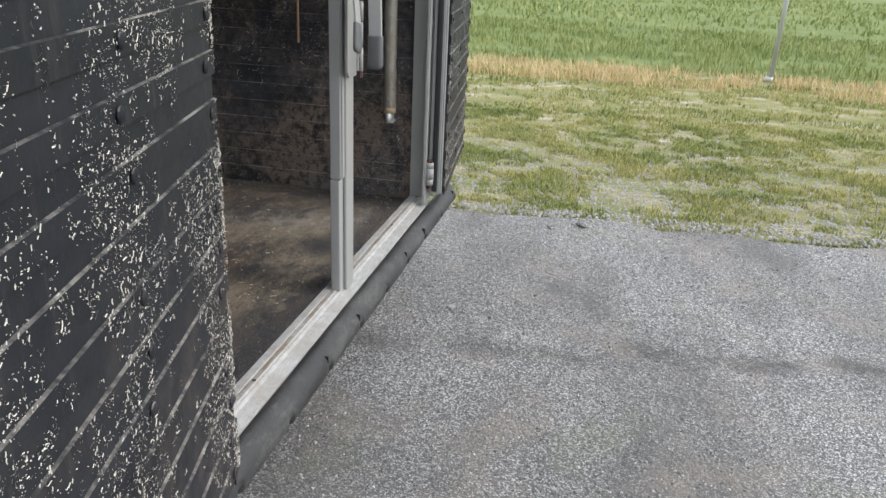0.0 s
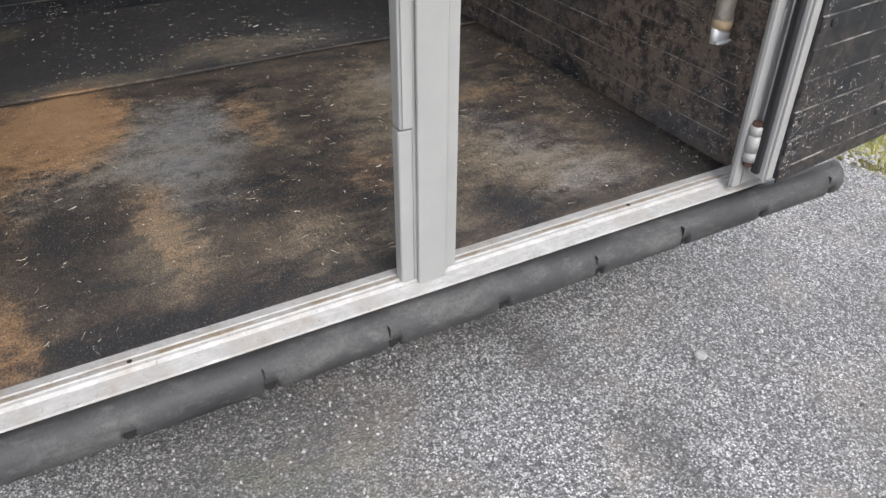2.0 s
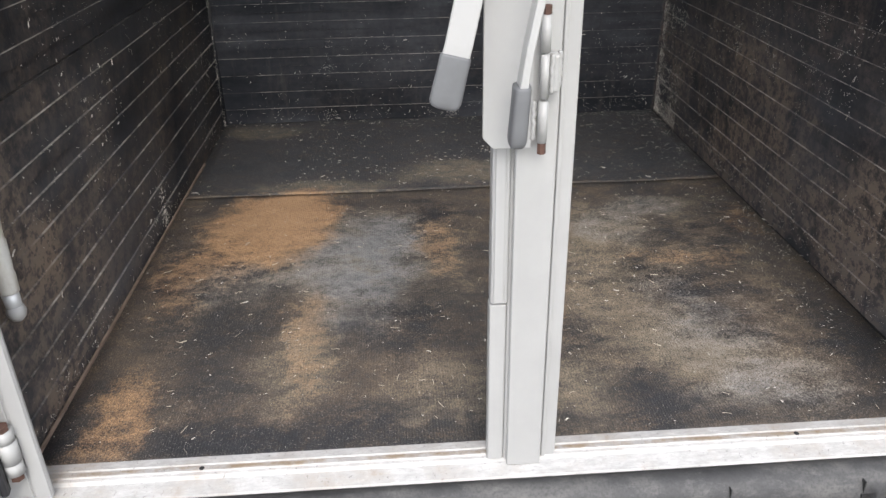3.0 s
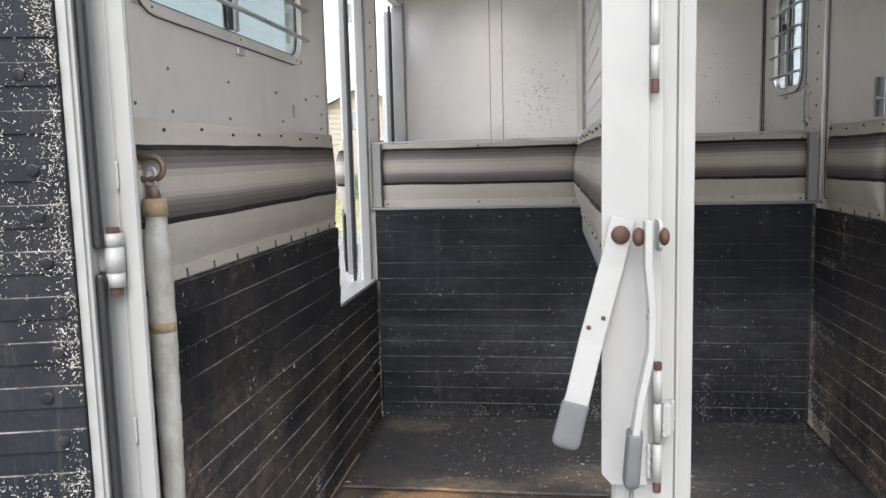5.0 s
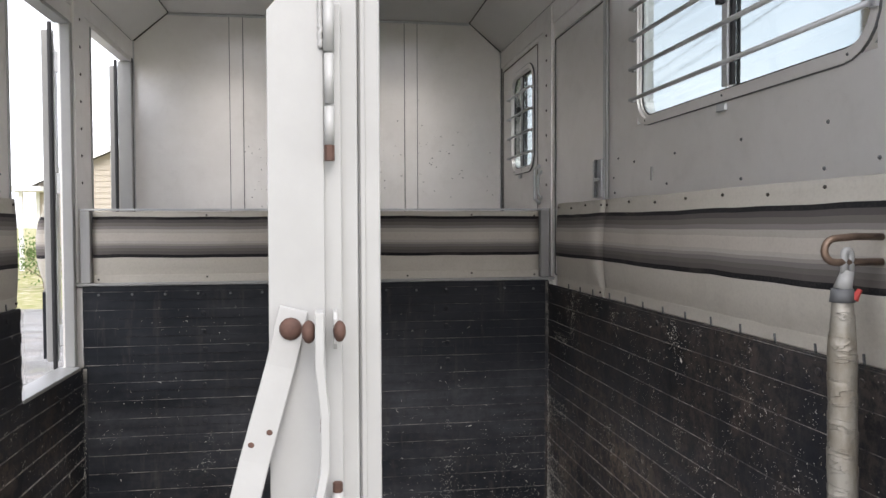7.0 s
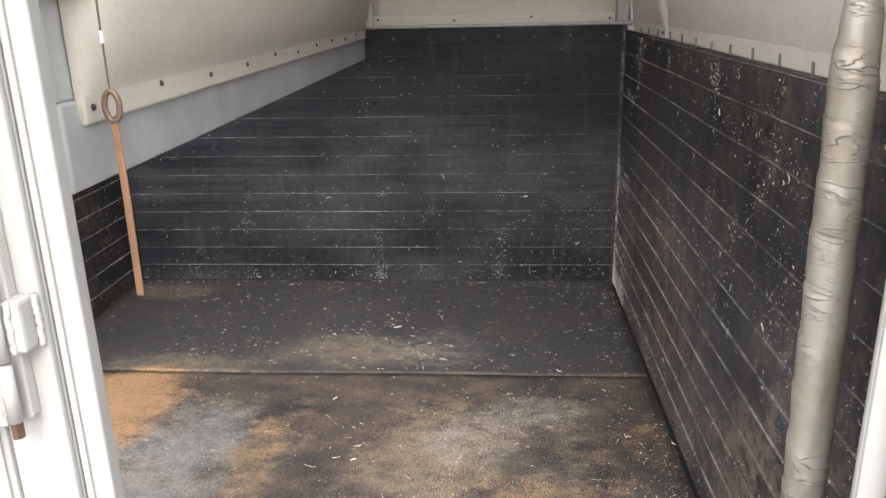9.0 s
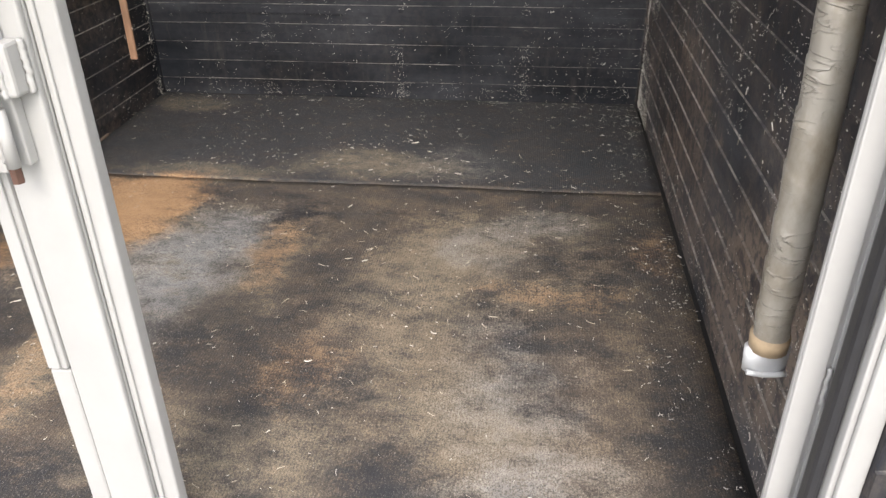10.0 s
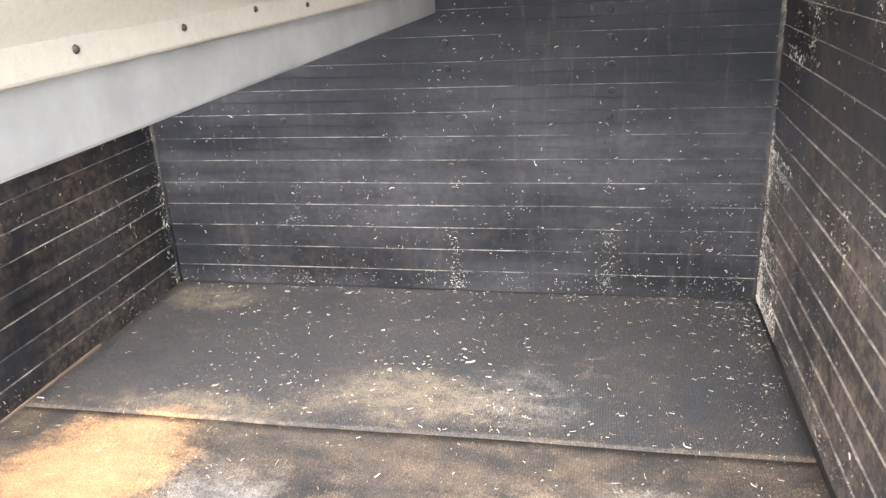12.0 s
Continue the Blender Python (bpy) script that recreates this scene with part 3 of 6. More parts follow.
def ring_frame(u0, u1, v0, v1, r, width, y0, y1):
    """A rounded window frame in the x-z plane between two depths."""
    bm = bmesh.new()
    inner, outer = round_rect(u0, u1, v0, v1, r), round_rect(u0 - width, u1 + width, v0 - width, v1 + width, r + width)
    k = len(inner)
    loops = [[bm.verts.new((p, y, q)) for p, q in ring] for ring, y in ((inner, y0), (outer, y0), (outer, y1), (inner, y1))]
    for i in range(k):
        j = (i + 1) % k
        for a, b in ((0, 1), (1, 2), (2, 3), (3, 0)):
            bm.faces.new((loops[a][i], loops[a][j], loops[b][j], loops[b][i]))
    bmesh.ops.recalc_face_normals(bm, faces=bm.faces)
    return bm


FLOOR, GROUND = 0.342, 0.0
FRONT, NOSE = -2.08, -3.04
HALF, SKIN, OUT = 0.92, 0.945, 0.99
WALLTOP, ROOF, CHAMFER = 2.43, 2.58, 0.77
RUBBER_TOP = 1.275

# ---- ground ----
def ground_sheet(name, x0, x1, y0, y1, z, mat, label, category, step):
    bm = bmesh.new()
    bmesh.ops.create_grid(bm, x_segments=step, y_segments=step, size=0.5)
    for v in bm.verts:
        v.co = Vector((x0 + (v.co.x + 0.5) * (x1 - x0), y0 + (v.co.y + 0.5) * (y1 - y0), z))
    return tagged(put(name, bm, mat), label, category, kind="structure")


ground_sheet("ground", -900, 900, -900, 900, GROUND - 0.03, SOIL, "thin patchy green and yellow turf over pale gravel", "ground", 40)


def asphalt_sheet():
    """The drive, with a ragged edge against the turf."""
    bm = bmesh.new()
    n = 260
    xs = np.linspace(-14, 16, n)
    near, edge, low = [], [], []
    for x in xs:
        e = 1.86 + 0.05 * x + 0.10 * noise.noise((x * 0.9, 3.1, 0)) + 0.07 * noise.noise((x * 3.3, 8.2, 0)) + 0.035 * noise.noise((x * 11, 1.7, 0))
        near.append(bm.verts.new((x, -9, GROUND)))
        edge.append(bm.verts.new((x, e, GROUND)))
        low.append(bm.verts.new((x, e + 0.10, GROUND - 0.045)))
    for i in range(n - 1):
        bm.faces.new((near[i], near[i + 1], edge[i + 1], edge[i]))
        bm.faces.new((edge[i], edge[i + 1], low[i + 1], low[i]))
    bmesh.ops.recalc_face_normals(bm, faces=bm.faces)
    return tagged(put("pavement", bm, ASPHALT), "worn grey asphalt drive with exposed pale aggregate", "pavement", kind="structure")


asphalt_sheet()

# ---- trailer shell ----
def panels(name, boxes, mat, label, category):
    bm = bmesh.new()
    for b in boxes:
        add_box(bm, *b)
    return tagged(put(name, bm, mat), label, category, kind="structure")


REAR = -0.03
ESC_X0, ESC_X1, ESC_Z0, ESC_Z1 = -2.07, -1.475, 0.972, 2.275
FEED_X0, FEED_X1, FEED_Z0, FEED_Z1 = -3.0, -2.32, 1.45, 2.32
WIN_X0, WIN_X1, WIN_Z0, WIN_Z1 = -1.21, -0.17, 1.81, 2.33


def side_boxes(s, escape):
    """The side wall round its openings; s is -1 for the open side and 1 for the other."""
    y0, y1 = sorted((s * SKIN, s * OUT))
    out = [(NOSE - 0.05, REAR, y0, y1, 0.22, ESC_Z0), (ESC_X1, REAR, y0, y1, ESC_Z0, WIN_Z0), (WIN_X1, REAR, y0, y1, WIN_Z0, WALLTOP), (ESC_X1, WIN_X0, y0, y1, WIN_Z0, WALLTOP),
           (WIN_X0, WIN_X1, y0, y1, WIN_Z1, WALLTOP), (FEED_X1, ESC_X0, y0, y1, ESC_Z0, WALLTOP), (ESC_X0, ESC_X1, y0, y1, ESC_Z1, WALLTOP),
           (FEED_X0, FEED_X1, y0, y1, ESC_Z0, FEED_Z0), (FEED_X0, FEED_X1, y0, y1, FEED_Z1, WALLTOP), (NOSE - 0.05, FEED_X0, y0, y1, ESC_Z0, WALLTOP)]
    return out


wall_left = panels("wall_left", side_boxes(-1, True), MILL, "grey aluminium trailer side wall with a barred window and open escape doorway", "wall")
wall_right = panels("wall_right", side_boxes(1, False), MILL, "grey aluminium trailer side wall with a barred sliding window", "wall")
wall_front = panels("wall_front", [(NOSE - 0.05, NOSE, -SKIN, SKIN, 0.9, ROOF)], MILL, "satin aluminium front wall of the head compartment, scratched and fly-specked", "wall")
wall_chest = panels("wall_chest", [(FRONT - 0.04, FRONT - 0.008, -SKIN, SKIN, 0.25, 1.27), (FRONT - 0.05, FRONT - 0.03, -SKIN, SKIN, 1.27, 1.555)], MILL, "chest-high front wall of the stalls", "wall")
panels("manger_floor", [(NOSE, FRONT - 0.05, -SKIN, SKIN, 1.10, 1.14)], MILL, "aluminium manger floor behind the chest wall", "manger floor")


VENTS = ((-2.36, -0.46), (-2.36, 0.46))


def roof():
    """The roof skin with a square cut round each vent, filled up to a round opening."""
    t = 0.03
    side = 0.22
    bm = bmesh.new()
    for s in (-1, 1):
        w = extrude([(s * SKIN, WALLTOP), (s * CHAMFER, ROOF), (s * (CHAMFER + 0.02), ROOF + t), (s * OUT, WALLTOP)], "x", NOSE - 0.05, 0.03)
        me = bpy.data.meshes.new("tmp")
        w.to_mesh(me)
        w.free()
        bm.from_mesh(me)
        bpy.data.meshes.remove(me)
    vx = VENTS[0][0]
    c = CHAMFER
    for x0, x1, y0, y1 in ((NOSE - 0.05, vx - side, -c, c), (vx + side, 0.03, -c, c), (vx - side, vx + side, -c, -0.46 - side), (vx - side, vx + side, -0.46 + side, 0.46 - side), (vx - side, vx + side, 0.46 + side, c)):
        add_box(bm, x0, x1, y0, y1, ROOF, ROOF + t)
    for x, y in VENTS:
        k = 32
        for z in (ROOF, ROOF + t):
            ring = [bm.verts.new((x + 0.19 * math.cos(2 * math.pi * i / k), y + 0.19 * math.sin(2 * math.pi * i / k), z)) for i in range(k)]
            rim = []
            for i in range(k):
                a, b = math.cos(2 * math.pi * i / k), math.sin(2 * math.pi * i / k)
                q = side / max(abs(a), abs(b))
                rim.append(bm.verts.new((x + q * a, y + q * b, z)))
            for i in range(k):
                bm.faces.new((ring[i], ring[(i + 1) % k], rim[(i + 1) % k], rim[i]))
    return tagged(put("ceiling", bm, CEIL), "pale aluminium roof skin with sloping sides and two vents", "ceiling", kind="structure")


roof()

# ---- rubber lining ----
PITCH = 0.0705
RAISE = 0.0040
TOPLINE = 1.184


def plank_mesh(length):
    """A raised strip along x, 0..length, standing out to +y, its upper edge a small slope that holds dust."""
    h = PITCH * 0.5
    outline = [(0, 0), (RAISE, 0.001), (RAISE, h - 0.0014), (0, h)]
    k = max(6, int(length / 0.06))
    bm = bmesh.new()
    rings = []
    for i in range(k + 1):
        x = length * i / k
        sag = 0.0011 * noise.noise((x * 3.1, length, 0.5)) + 0.0006 * noise.noise((x * 11, length, 2.5))
        out = 1 + 0.35 * noise.noise((x * 5, length, 7.5))
        rings.append([bm.verts.new((x, p * out, q + (sag if q else 0))) for p, q in outline])
    for a, b in zip(rings, rings[1:]):
        for j in range(4):
            bm.faces.new((a[j], b[j], b[(j + 1) % 4], a[(j + 1) % 4]))
    bm.faces.new(rings[0])
    bm.faces.new(rings[-1][::-1])
    bmesh.ops.recalc_face_normals(bm, faces=bm.faces)
    return bm


def lining(parent, length, z0, z1, frame_of):
    """A backing sheet with raised strips. frame_of maps (along, out, up) to the world; strips share one mesh."""
    m = frame_of
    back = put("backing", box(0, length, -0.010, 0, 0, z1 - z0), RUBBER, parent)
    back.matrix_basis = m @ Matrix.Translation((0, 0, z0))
    first = None
    h = PITCH * 0.5
    z = TOPLINE - h - PITCH * math.floor((TOPLINE - h - z0) / PITCH)
    while z + h < z1 + 0.001:
        wob = 0.0012 * math.sin(z * 91)
        w = m @ Matrix.Translation((0, wob, z))
        if first is None:
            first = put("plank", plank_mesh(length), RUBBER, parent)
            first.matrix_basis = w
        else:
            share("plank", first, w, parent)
        z += PITCH


def facing(x, y, turn):
    return pose(x, y, 0, 0, 0, turn)


# out direction: +y turned by the angle
lining(wall_left, REAR - FRONT, FLOOR - 0.03, 0.965, facing(FRONT, -HALF, 0))
lining(wall_left, REAR - ESC_X1, 0.970, 1.258, facing(ESC_X1 + 0.01, -HALF, 0))
lining(wall_right, REAR - FRONT, FLOOR - 0.03, 1.258, facing(REAR, HALF, 180))
lining(wall_chest, 2 * HALF, FLOOR - 0.03, RUBBER_TOP, facing(FRONT, HALF, -90))

for s in (-1, 1):
    part("corner_roll", rod((FRONT + 0.004, s * (HALF - 0.004), FLOOR - 0.03), (FRONT + 0.004, s * (HALF - 0.004), 0.96 if s < 0 else 1.27), 0.008, None, 12), RUBBER, wall_chest, "rubber bent round the corner", True)
rivet = part("rivet", dome(0.0055, 0.003), GRIP, wall_chest)
rivet.matrix_basis = pose(FRONT + 0.008, -0.86, 1.243, 0, 90, 0)
for i in range(1, 15):
    share("rivet", rivet, pose(FRONT + 0.008, -0.86 + 0.1225 * i, 1.243 + 0.004 * math.sin(i * 3.1), 0, 90, 0), wall_chest)
bolt_dark = part("rivet", dome(0.0095, 0.0028), RUBBER, wall_chest)
bolt_dark.matrix_basis = pose(FRONT + 0.007, 0.04, 1.16, 0, 90, 0)
for y in (0.04, 0.49, -0.47):
    for i in range(0, 12):
        if (y, i) != (0.04, 1):
            share("rivet", bolt_dark, pose(FRONT + 0.007, y + 0.004 * math.sin(i * 5), 1.236 - PITCH * i, 0, 90, 0), wall_chest)
for s, w in ((-1, wall_left), (1, wall_right)):
    for i in range(12):
        x = -0.16 - 0.12 * i
        if s < 0 and x < -1.45:
            continue
        share("rivet", bolt_dark, pose(x, s * (HALF - 0.004), 1.228 + 0.003 * math.sin(i * 4), s * 90, 0, 0), w)

# ---- floor ----
floor = tagged(put("floor", box(FRONT - 0.02, REAR, -SKIN, SKIN, 0.26, FLOOR - 0.008), DARK), "trailer floor deck under rubber mats", "floor", kind="structure")


part("floor_edge", box(-1.62, REAR - 0.004, -HALF + 0.0052, -HALF + 0.012, FLOOR - 0.008, FLOOR + 0.006, 0.0015), plain("brown_floor_edge", (0.21, 0.155, 0.12), 0.8, 0.0, 0.35, 12), floor, "brown dusty strip along the wall foot")


def floor_mat(x0, x1, y0, y1, z0, z1, seed):
    bm = bmesh.new()
    nx, ny = 50, 44
    grid = []
    for i in range(nx + 1):
        row = []
        for j in range(ny + 1):
            x, y = x0 + (x1 - x0) * i / nx, y0 + (y1 - y0) * j / ny
            z = z1 + 0.004 * noise.noise((x * 2.2, y * 2.2, seed)) + 0.0015 * noise.noise((x * 9, y * 9, seed))
            if i == nx:
                x += 0.006 * noise.noise((y * 3, seed, 2.0))
            row.append(bm.verts.new((x, y, z)))
        grid.append(row)
    for i in range(nx):
        for j in range(ny):
            bm.faces.new((grid[i][j], grid[i + 1][j], grid[i + 1][j + 1], grid[i][j + 1]))
    rim = [e for e in bm.edges if e.is_boundary]
    down = bmesh.ops.extrude_edge_only(bm, edges=rim)["geom"]
    for v in down:
        if isinstance(v, bmesh.types.BMVert):
            v.co.z = z0
    bmesh.ops.recalc_face_normals(bm, faces=bm.faces)
    ob = put("floor_mat", bm, MAT, None, True)
    return tagged(ob, "black ribbed rubber floor mat stained with orange clay and pale lime", "floor mat", "stall floor mats")


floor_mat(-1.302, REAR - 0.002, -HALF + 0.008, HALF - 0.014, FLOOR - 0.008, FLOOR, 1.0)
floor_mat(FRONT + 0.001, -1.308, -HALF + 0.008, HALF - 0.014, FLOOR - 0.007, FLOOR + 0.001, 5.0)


# ---- padded panels ----
def cushion(length, height, thick, nz=16, seed=0.0):
    """A stuffed cloth panel in x (0..length) and z (0..height) that swells to +y and is pulled in at top and bottom hems."""
    bm = bmesh.new()
    nx = max(8, int(length / 0.035))
    hem = 0.035 / height
    grid = []
    for i in range(nx + 1):
        row = []
        for j in range(nz + 1):
            u, v = i / nx, j / nz
            w = (v - hem) / (1 - 2 * hem)
            swell = math.sin(math.pi * min(1, max(0, w))) ** 0.45 if 0 < w < 1 else 0
            side = min(1, min(u, 1 - u) * length / 0.05) ** 0.5
            y = 0.006 + thick * swell * (0.25 + 0.75 * side)
            y += 0.004 * swell * noise.noise((u * length * 5, v * 3, seed)) + 0.0015 * noise.noise((u * length * 16, v * 7, seed))
            z = v * height + 0.003 * noise.noise((u * length * 6, seed, v))
            row.append(bm.verts.new((u * length, y, z)))
        grid.append(row)
    for i in range(nx):
        for j in range(nz):
            bm.faces.new((grid[i][j], grid[i + 1][j], grid[i + 1][j + 1], grid[i][j + 1]))
    rim = [e for e in bm.edges if e.is_boundary]
    for v in bmesh.ops.extrude_edge_only(bm, edges=rim)["geom"]:
        if isinstance(v, bmesh.types.BMVert):
            v.co.y = 0
    bmesh.ops.recalc_face_normals(bm, faces=bm.faces)
    return bm


def wall_pad(length, m, z0=PAD_Z0, z1=PAD_Z1, thick=0.022, seed=0.0, screws=0.19, parent=None, label=""):
    if parent is None:
        pad = empty("wall_pad", label or "stuffed beige wall pad with black and grey woven stripes", "wall pad", "striped stall pads")
        pad.matrix_basis = m
        inner = Matrix.Identity(4)
    else:
        pad, inner = parent, m
    cloth = part("cushion", cushion(length, z1 - z0, thick, seed=seed), CLOTH, pad, "", True)
    cloth.matrix_basis = inner @ Matrix.Translation((0, 0, z0))
    if parent is not None:
        tagged(cloth, "beige cushion with black and grey stripes")
    head = part("screw", dome(0.0043, 0.0035, 8), SCREW, pad, "dark screw")
    head.matrix_basis = inner @ pose(0.02, 0.0115, z0 + 0.010, -90, 0, 0)
    k = max(2, round(length / screws))
    hem = part("hem", box(0.002, length - 0.002, -0.004, 0.0085, z0 - 0.006, z0 + 0.030, 0.004), CLOTH, pad, "folded beige hem")
    hem.matrix_basis = inner
    tabs = int(length / 0.135) if parent is None and thick > 0.02 else 0
    tab = tabs and part("hem_tab", extrude([(0, -0.006), (0.004, -0.006), (0.007, 0.014), (0.003, 0.014)], "y", 0.009, 0.0128, 0.0006), GRIP, pad, "dark slit clip in the hem")
    if tabs:
        tab.matrix_basis = inner @ pose(0.09, 0, z0)
    for i in range(1, tabs):
        share("hem_tab", tab, inner @ pose(0.09 + 0.135 * i, 0, z0 + 0.002 * math.sin(i * 5)), pad)
    for i in range(k + 1):
        for z in (z0 + 0.016, z1 - 0.018):
            if (i or z > z0 + 0.1) and not (tabs and z < z0 + 0.1):
                share("screw", head, inner @ pose(0.02 + (length - 0.04) * i / k, 0.009, z + 0.004 * math.sin(i * 2.3), -90, 0, 0), pad)
    return pad


wall_pad(REAR - 0.02 - ESC_X1, facing(ESC_X1 + 0.015, -SKIN + 0.012, 0), seed=1.0)
wall_pad(1.36, facing(-0.07, SKIN - 0.012, 180), seed=2.0)
wall_pad(0.52, facing(-1.445, SKIN - 0.012, 180), seed=3.0)
wall_pad(0.85, facing(FRONT - 0.024, -0.035, -90), 1.288, 1.563, 0.016, 4.0, 0.4, label="stuffed beige chest pad with black and grey woven stripes")
wall_pad(0.84, facing(FRONT - 0.024, 0.885, -90), 1.288, 1.563, 0.016, 5.0, 0.28, label="stuffed beige chest pad with black and grey woven stripes")

# white channel round the chest pads
trim = empty("trim", "white aluminium channel framing the chest pads", "trim", kind="structure")
for y0, y1 in ((-SKIN, SKIN),):
    part("ledge", box(FRONT - 0.028, FRONT + 0.010, y0, y1, RUBBER_TOP + 0.002, 1.288, 0.003), WHITE, trim)
for y in (-0.905, -0.005, 0.905):
    part("channel", box(FRONT - 0.028, FRONT + 0.012, y - 0.018, y + 0.018, 1.2885, 1.566, 0.003), WHITE, trim)
part("cap", box(FRONT - 0.052, FRONT - 0.020, -SKIN, SKIN, 1.5665, 1.574, 0.002), RAIL, trim)

# ---- head compartment front wall strips ----
for i, y in enumerate((-0.44, 0.03, 0.455)):
    strip = part("joint_strip", box(NOSE + 0.0005, NOSE + 0.006, y - 0.032, y + 0.032, 1.141, ROOF - 0.002, 0.001), MILL, wall_front)
    for e in (-0.034, 0.034):
        part("joint", box(NOSE + 0.0006, NOSE + 0.003, y + e - 0.0015, y + e + 0.0015, 1.141, ROOF - 0.002), GRIP, wall_front)
for y in (-SKIN + 0.004, SKIN - 0.004):
    part("corner_angle", box(NOSE + 0.0005, NOSE + 0.02, y - 0.004, y + 0.004, 1.141, WALLTOP, 0.001), RAIL, wall_front)
part("top_angle", box(NOSE + 0.0005, NOSE + 0.012, -CHAMFER, CHAMFER, ROOF - 0.014, ROOF - 0.002, 0.002), RAIL, wall_front)


def specks(name, parent, count, area, seed, mat):
    """Fly specks and scratches: many tiny flat dark chips on the wall."""
    rnd = random.Random(seed)
    v, f = [], []
    y0, y1, z0, z1 = area
    for _ in range(count):
        y, z = rnd.gauss((y0 + y1) / 2, (y1 - y0) / 4), rnd.gauss((z0 + z1) / 2, (z1 - z0) / 4)
        a, b = rnd.uniform(0.001, 0.004), rnd.uniform(0.001, 0.003)
        k = len(v)
        x = NOSE + 0.0015
        v += [(x, y - a, z - b), (x, y + a, z - b * 0.5), (x, y + a * 0.6, z + b), (x, y - a * 0.8, z + b * 0.7), (x + 0.0008, y, z)]
        f += [(k, k + 1, k + 4), (k + 1, k + 2, k + 4), (k + 2, k + 3, k + 4), (k + 3, k, k + 4)]
    me = bpy.data.meshes.new(name)
    me.from_pydata(v, [], f)
    me.materials.append(mat)
    ob = new(name, me)
    ob.parent = parent
    return tagged(ob, "dark fly specks and chips", kind="stuff")


specks("specks", wall_front, 130, (-0.38, -0.02, 1.55, 2.0), 3, DARK)
specks("specks", wall_front, 60, (0.08, 0.9, 1.6, 2.15), 4, DARK)

# dark sealant in the joints of the skin
seams = empty("trim_seams", "dark sealant lines in the joints of the aluminium skin", "seam", kind="structure")
for s in (-1, 1):
    for a, b in (((NOSE, s * (SKIN - 0.001), WALLTOP - 0.002), (0.02, s * (SKIN - 0.001), WALLTOP - 0.002)), ((NOSE, s * CHAMFER, ROOF - 0.001), (0.02, s * CHAMFER, ROOF - 0.001)),
                 ((NOSE + 0.002, s * (SKIN - 0.001), WALLTOP - 0.002), (NOSE + 0.002, s * CHAMFER, ROOF - 0.001)), ((NOSE + 0.022, s * (SKIN - 0.002), 1.145), (NOSE + 0.022, s * (SKIN - 0.002), WALLTOP - 0.004))):
        part("seam", rod(a, b, 0.0035, None, 6), SEAL, seams)

# roof vents, their unseen lids opened to let daylight into the head compartment
for x, y in VENTS:
    vent = empty("roof_vent", "round pop-up roof vent with dark rim and translucent dome", "vent", "roof vents")
    part("rim", tube([(x + 0.185 * math.cos(a), y + 0.185 * math.sin(a), ROOF - 0.006) for a in np.linspace(0, 2 * math.pi, 32, endpoint=False)], 0.014, 8, True), SEAL, vent)
    bm = bmesh.new()
    bmesh.ops.create_uvsphere(bm, u_segments=24, v_segments=12, radius=0.21, matrix=Matrix.Diagonal((1, 1, 0.3, 1)))
    bmesh.ops.delete(bm, geom=[v for v in bm.verts if v.co.z < -0.005], context="VERTS")
    lid = part("dome", bm, DOME, vent, "milky plastic lid, unseen, propped open for more daylight", True)
    lid.matrix_basis = pose(x - 0.08, y, ROOF + 0.19, 0, -50, 0)
    part("stay", rod((x - 0.185, y, ROOF + 0.03), (x - 0.17, y, ROOF + 0.12), 0.006), RAIL, vent)

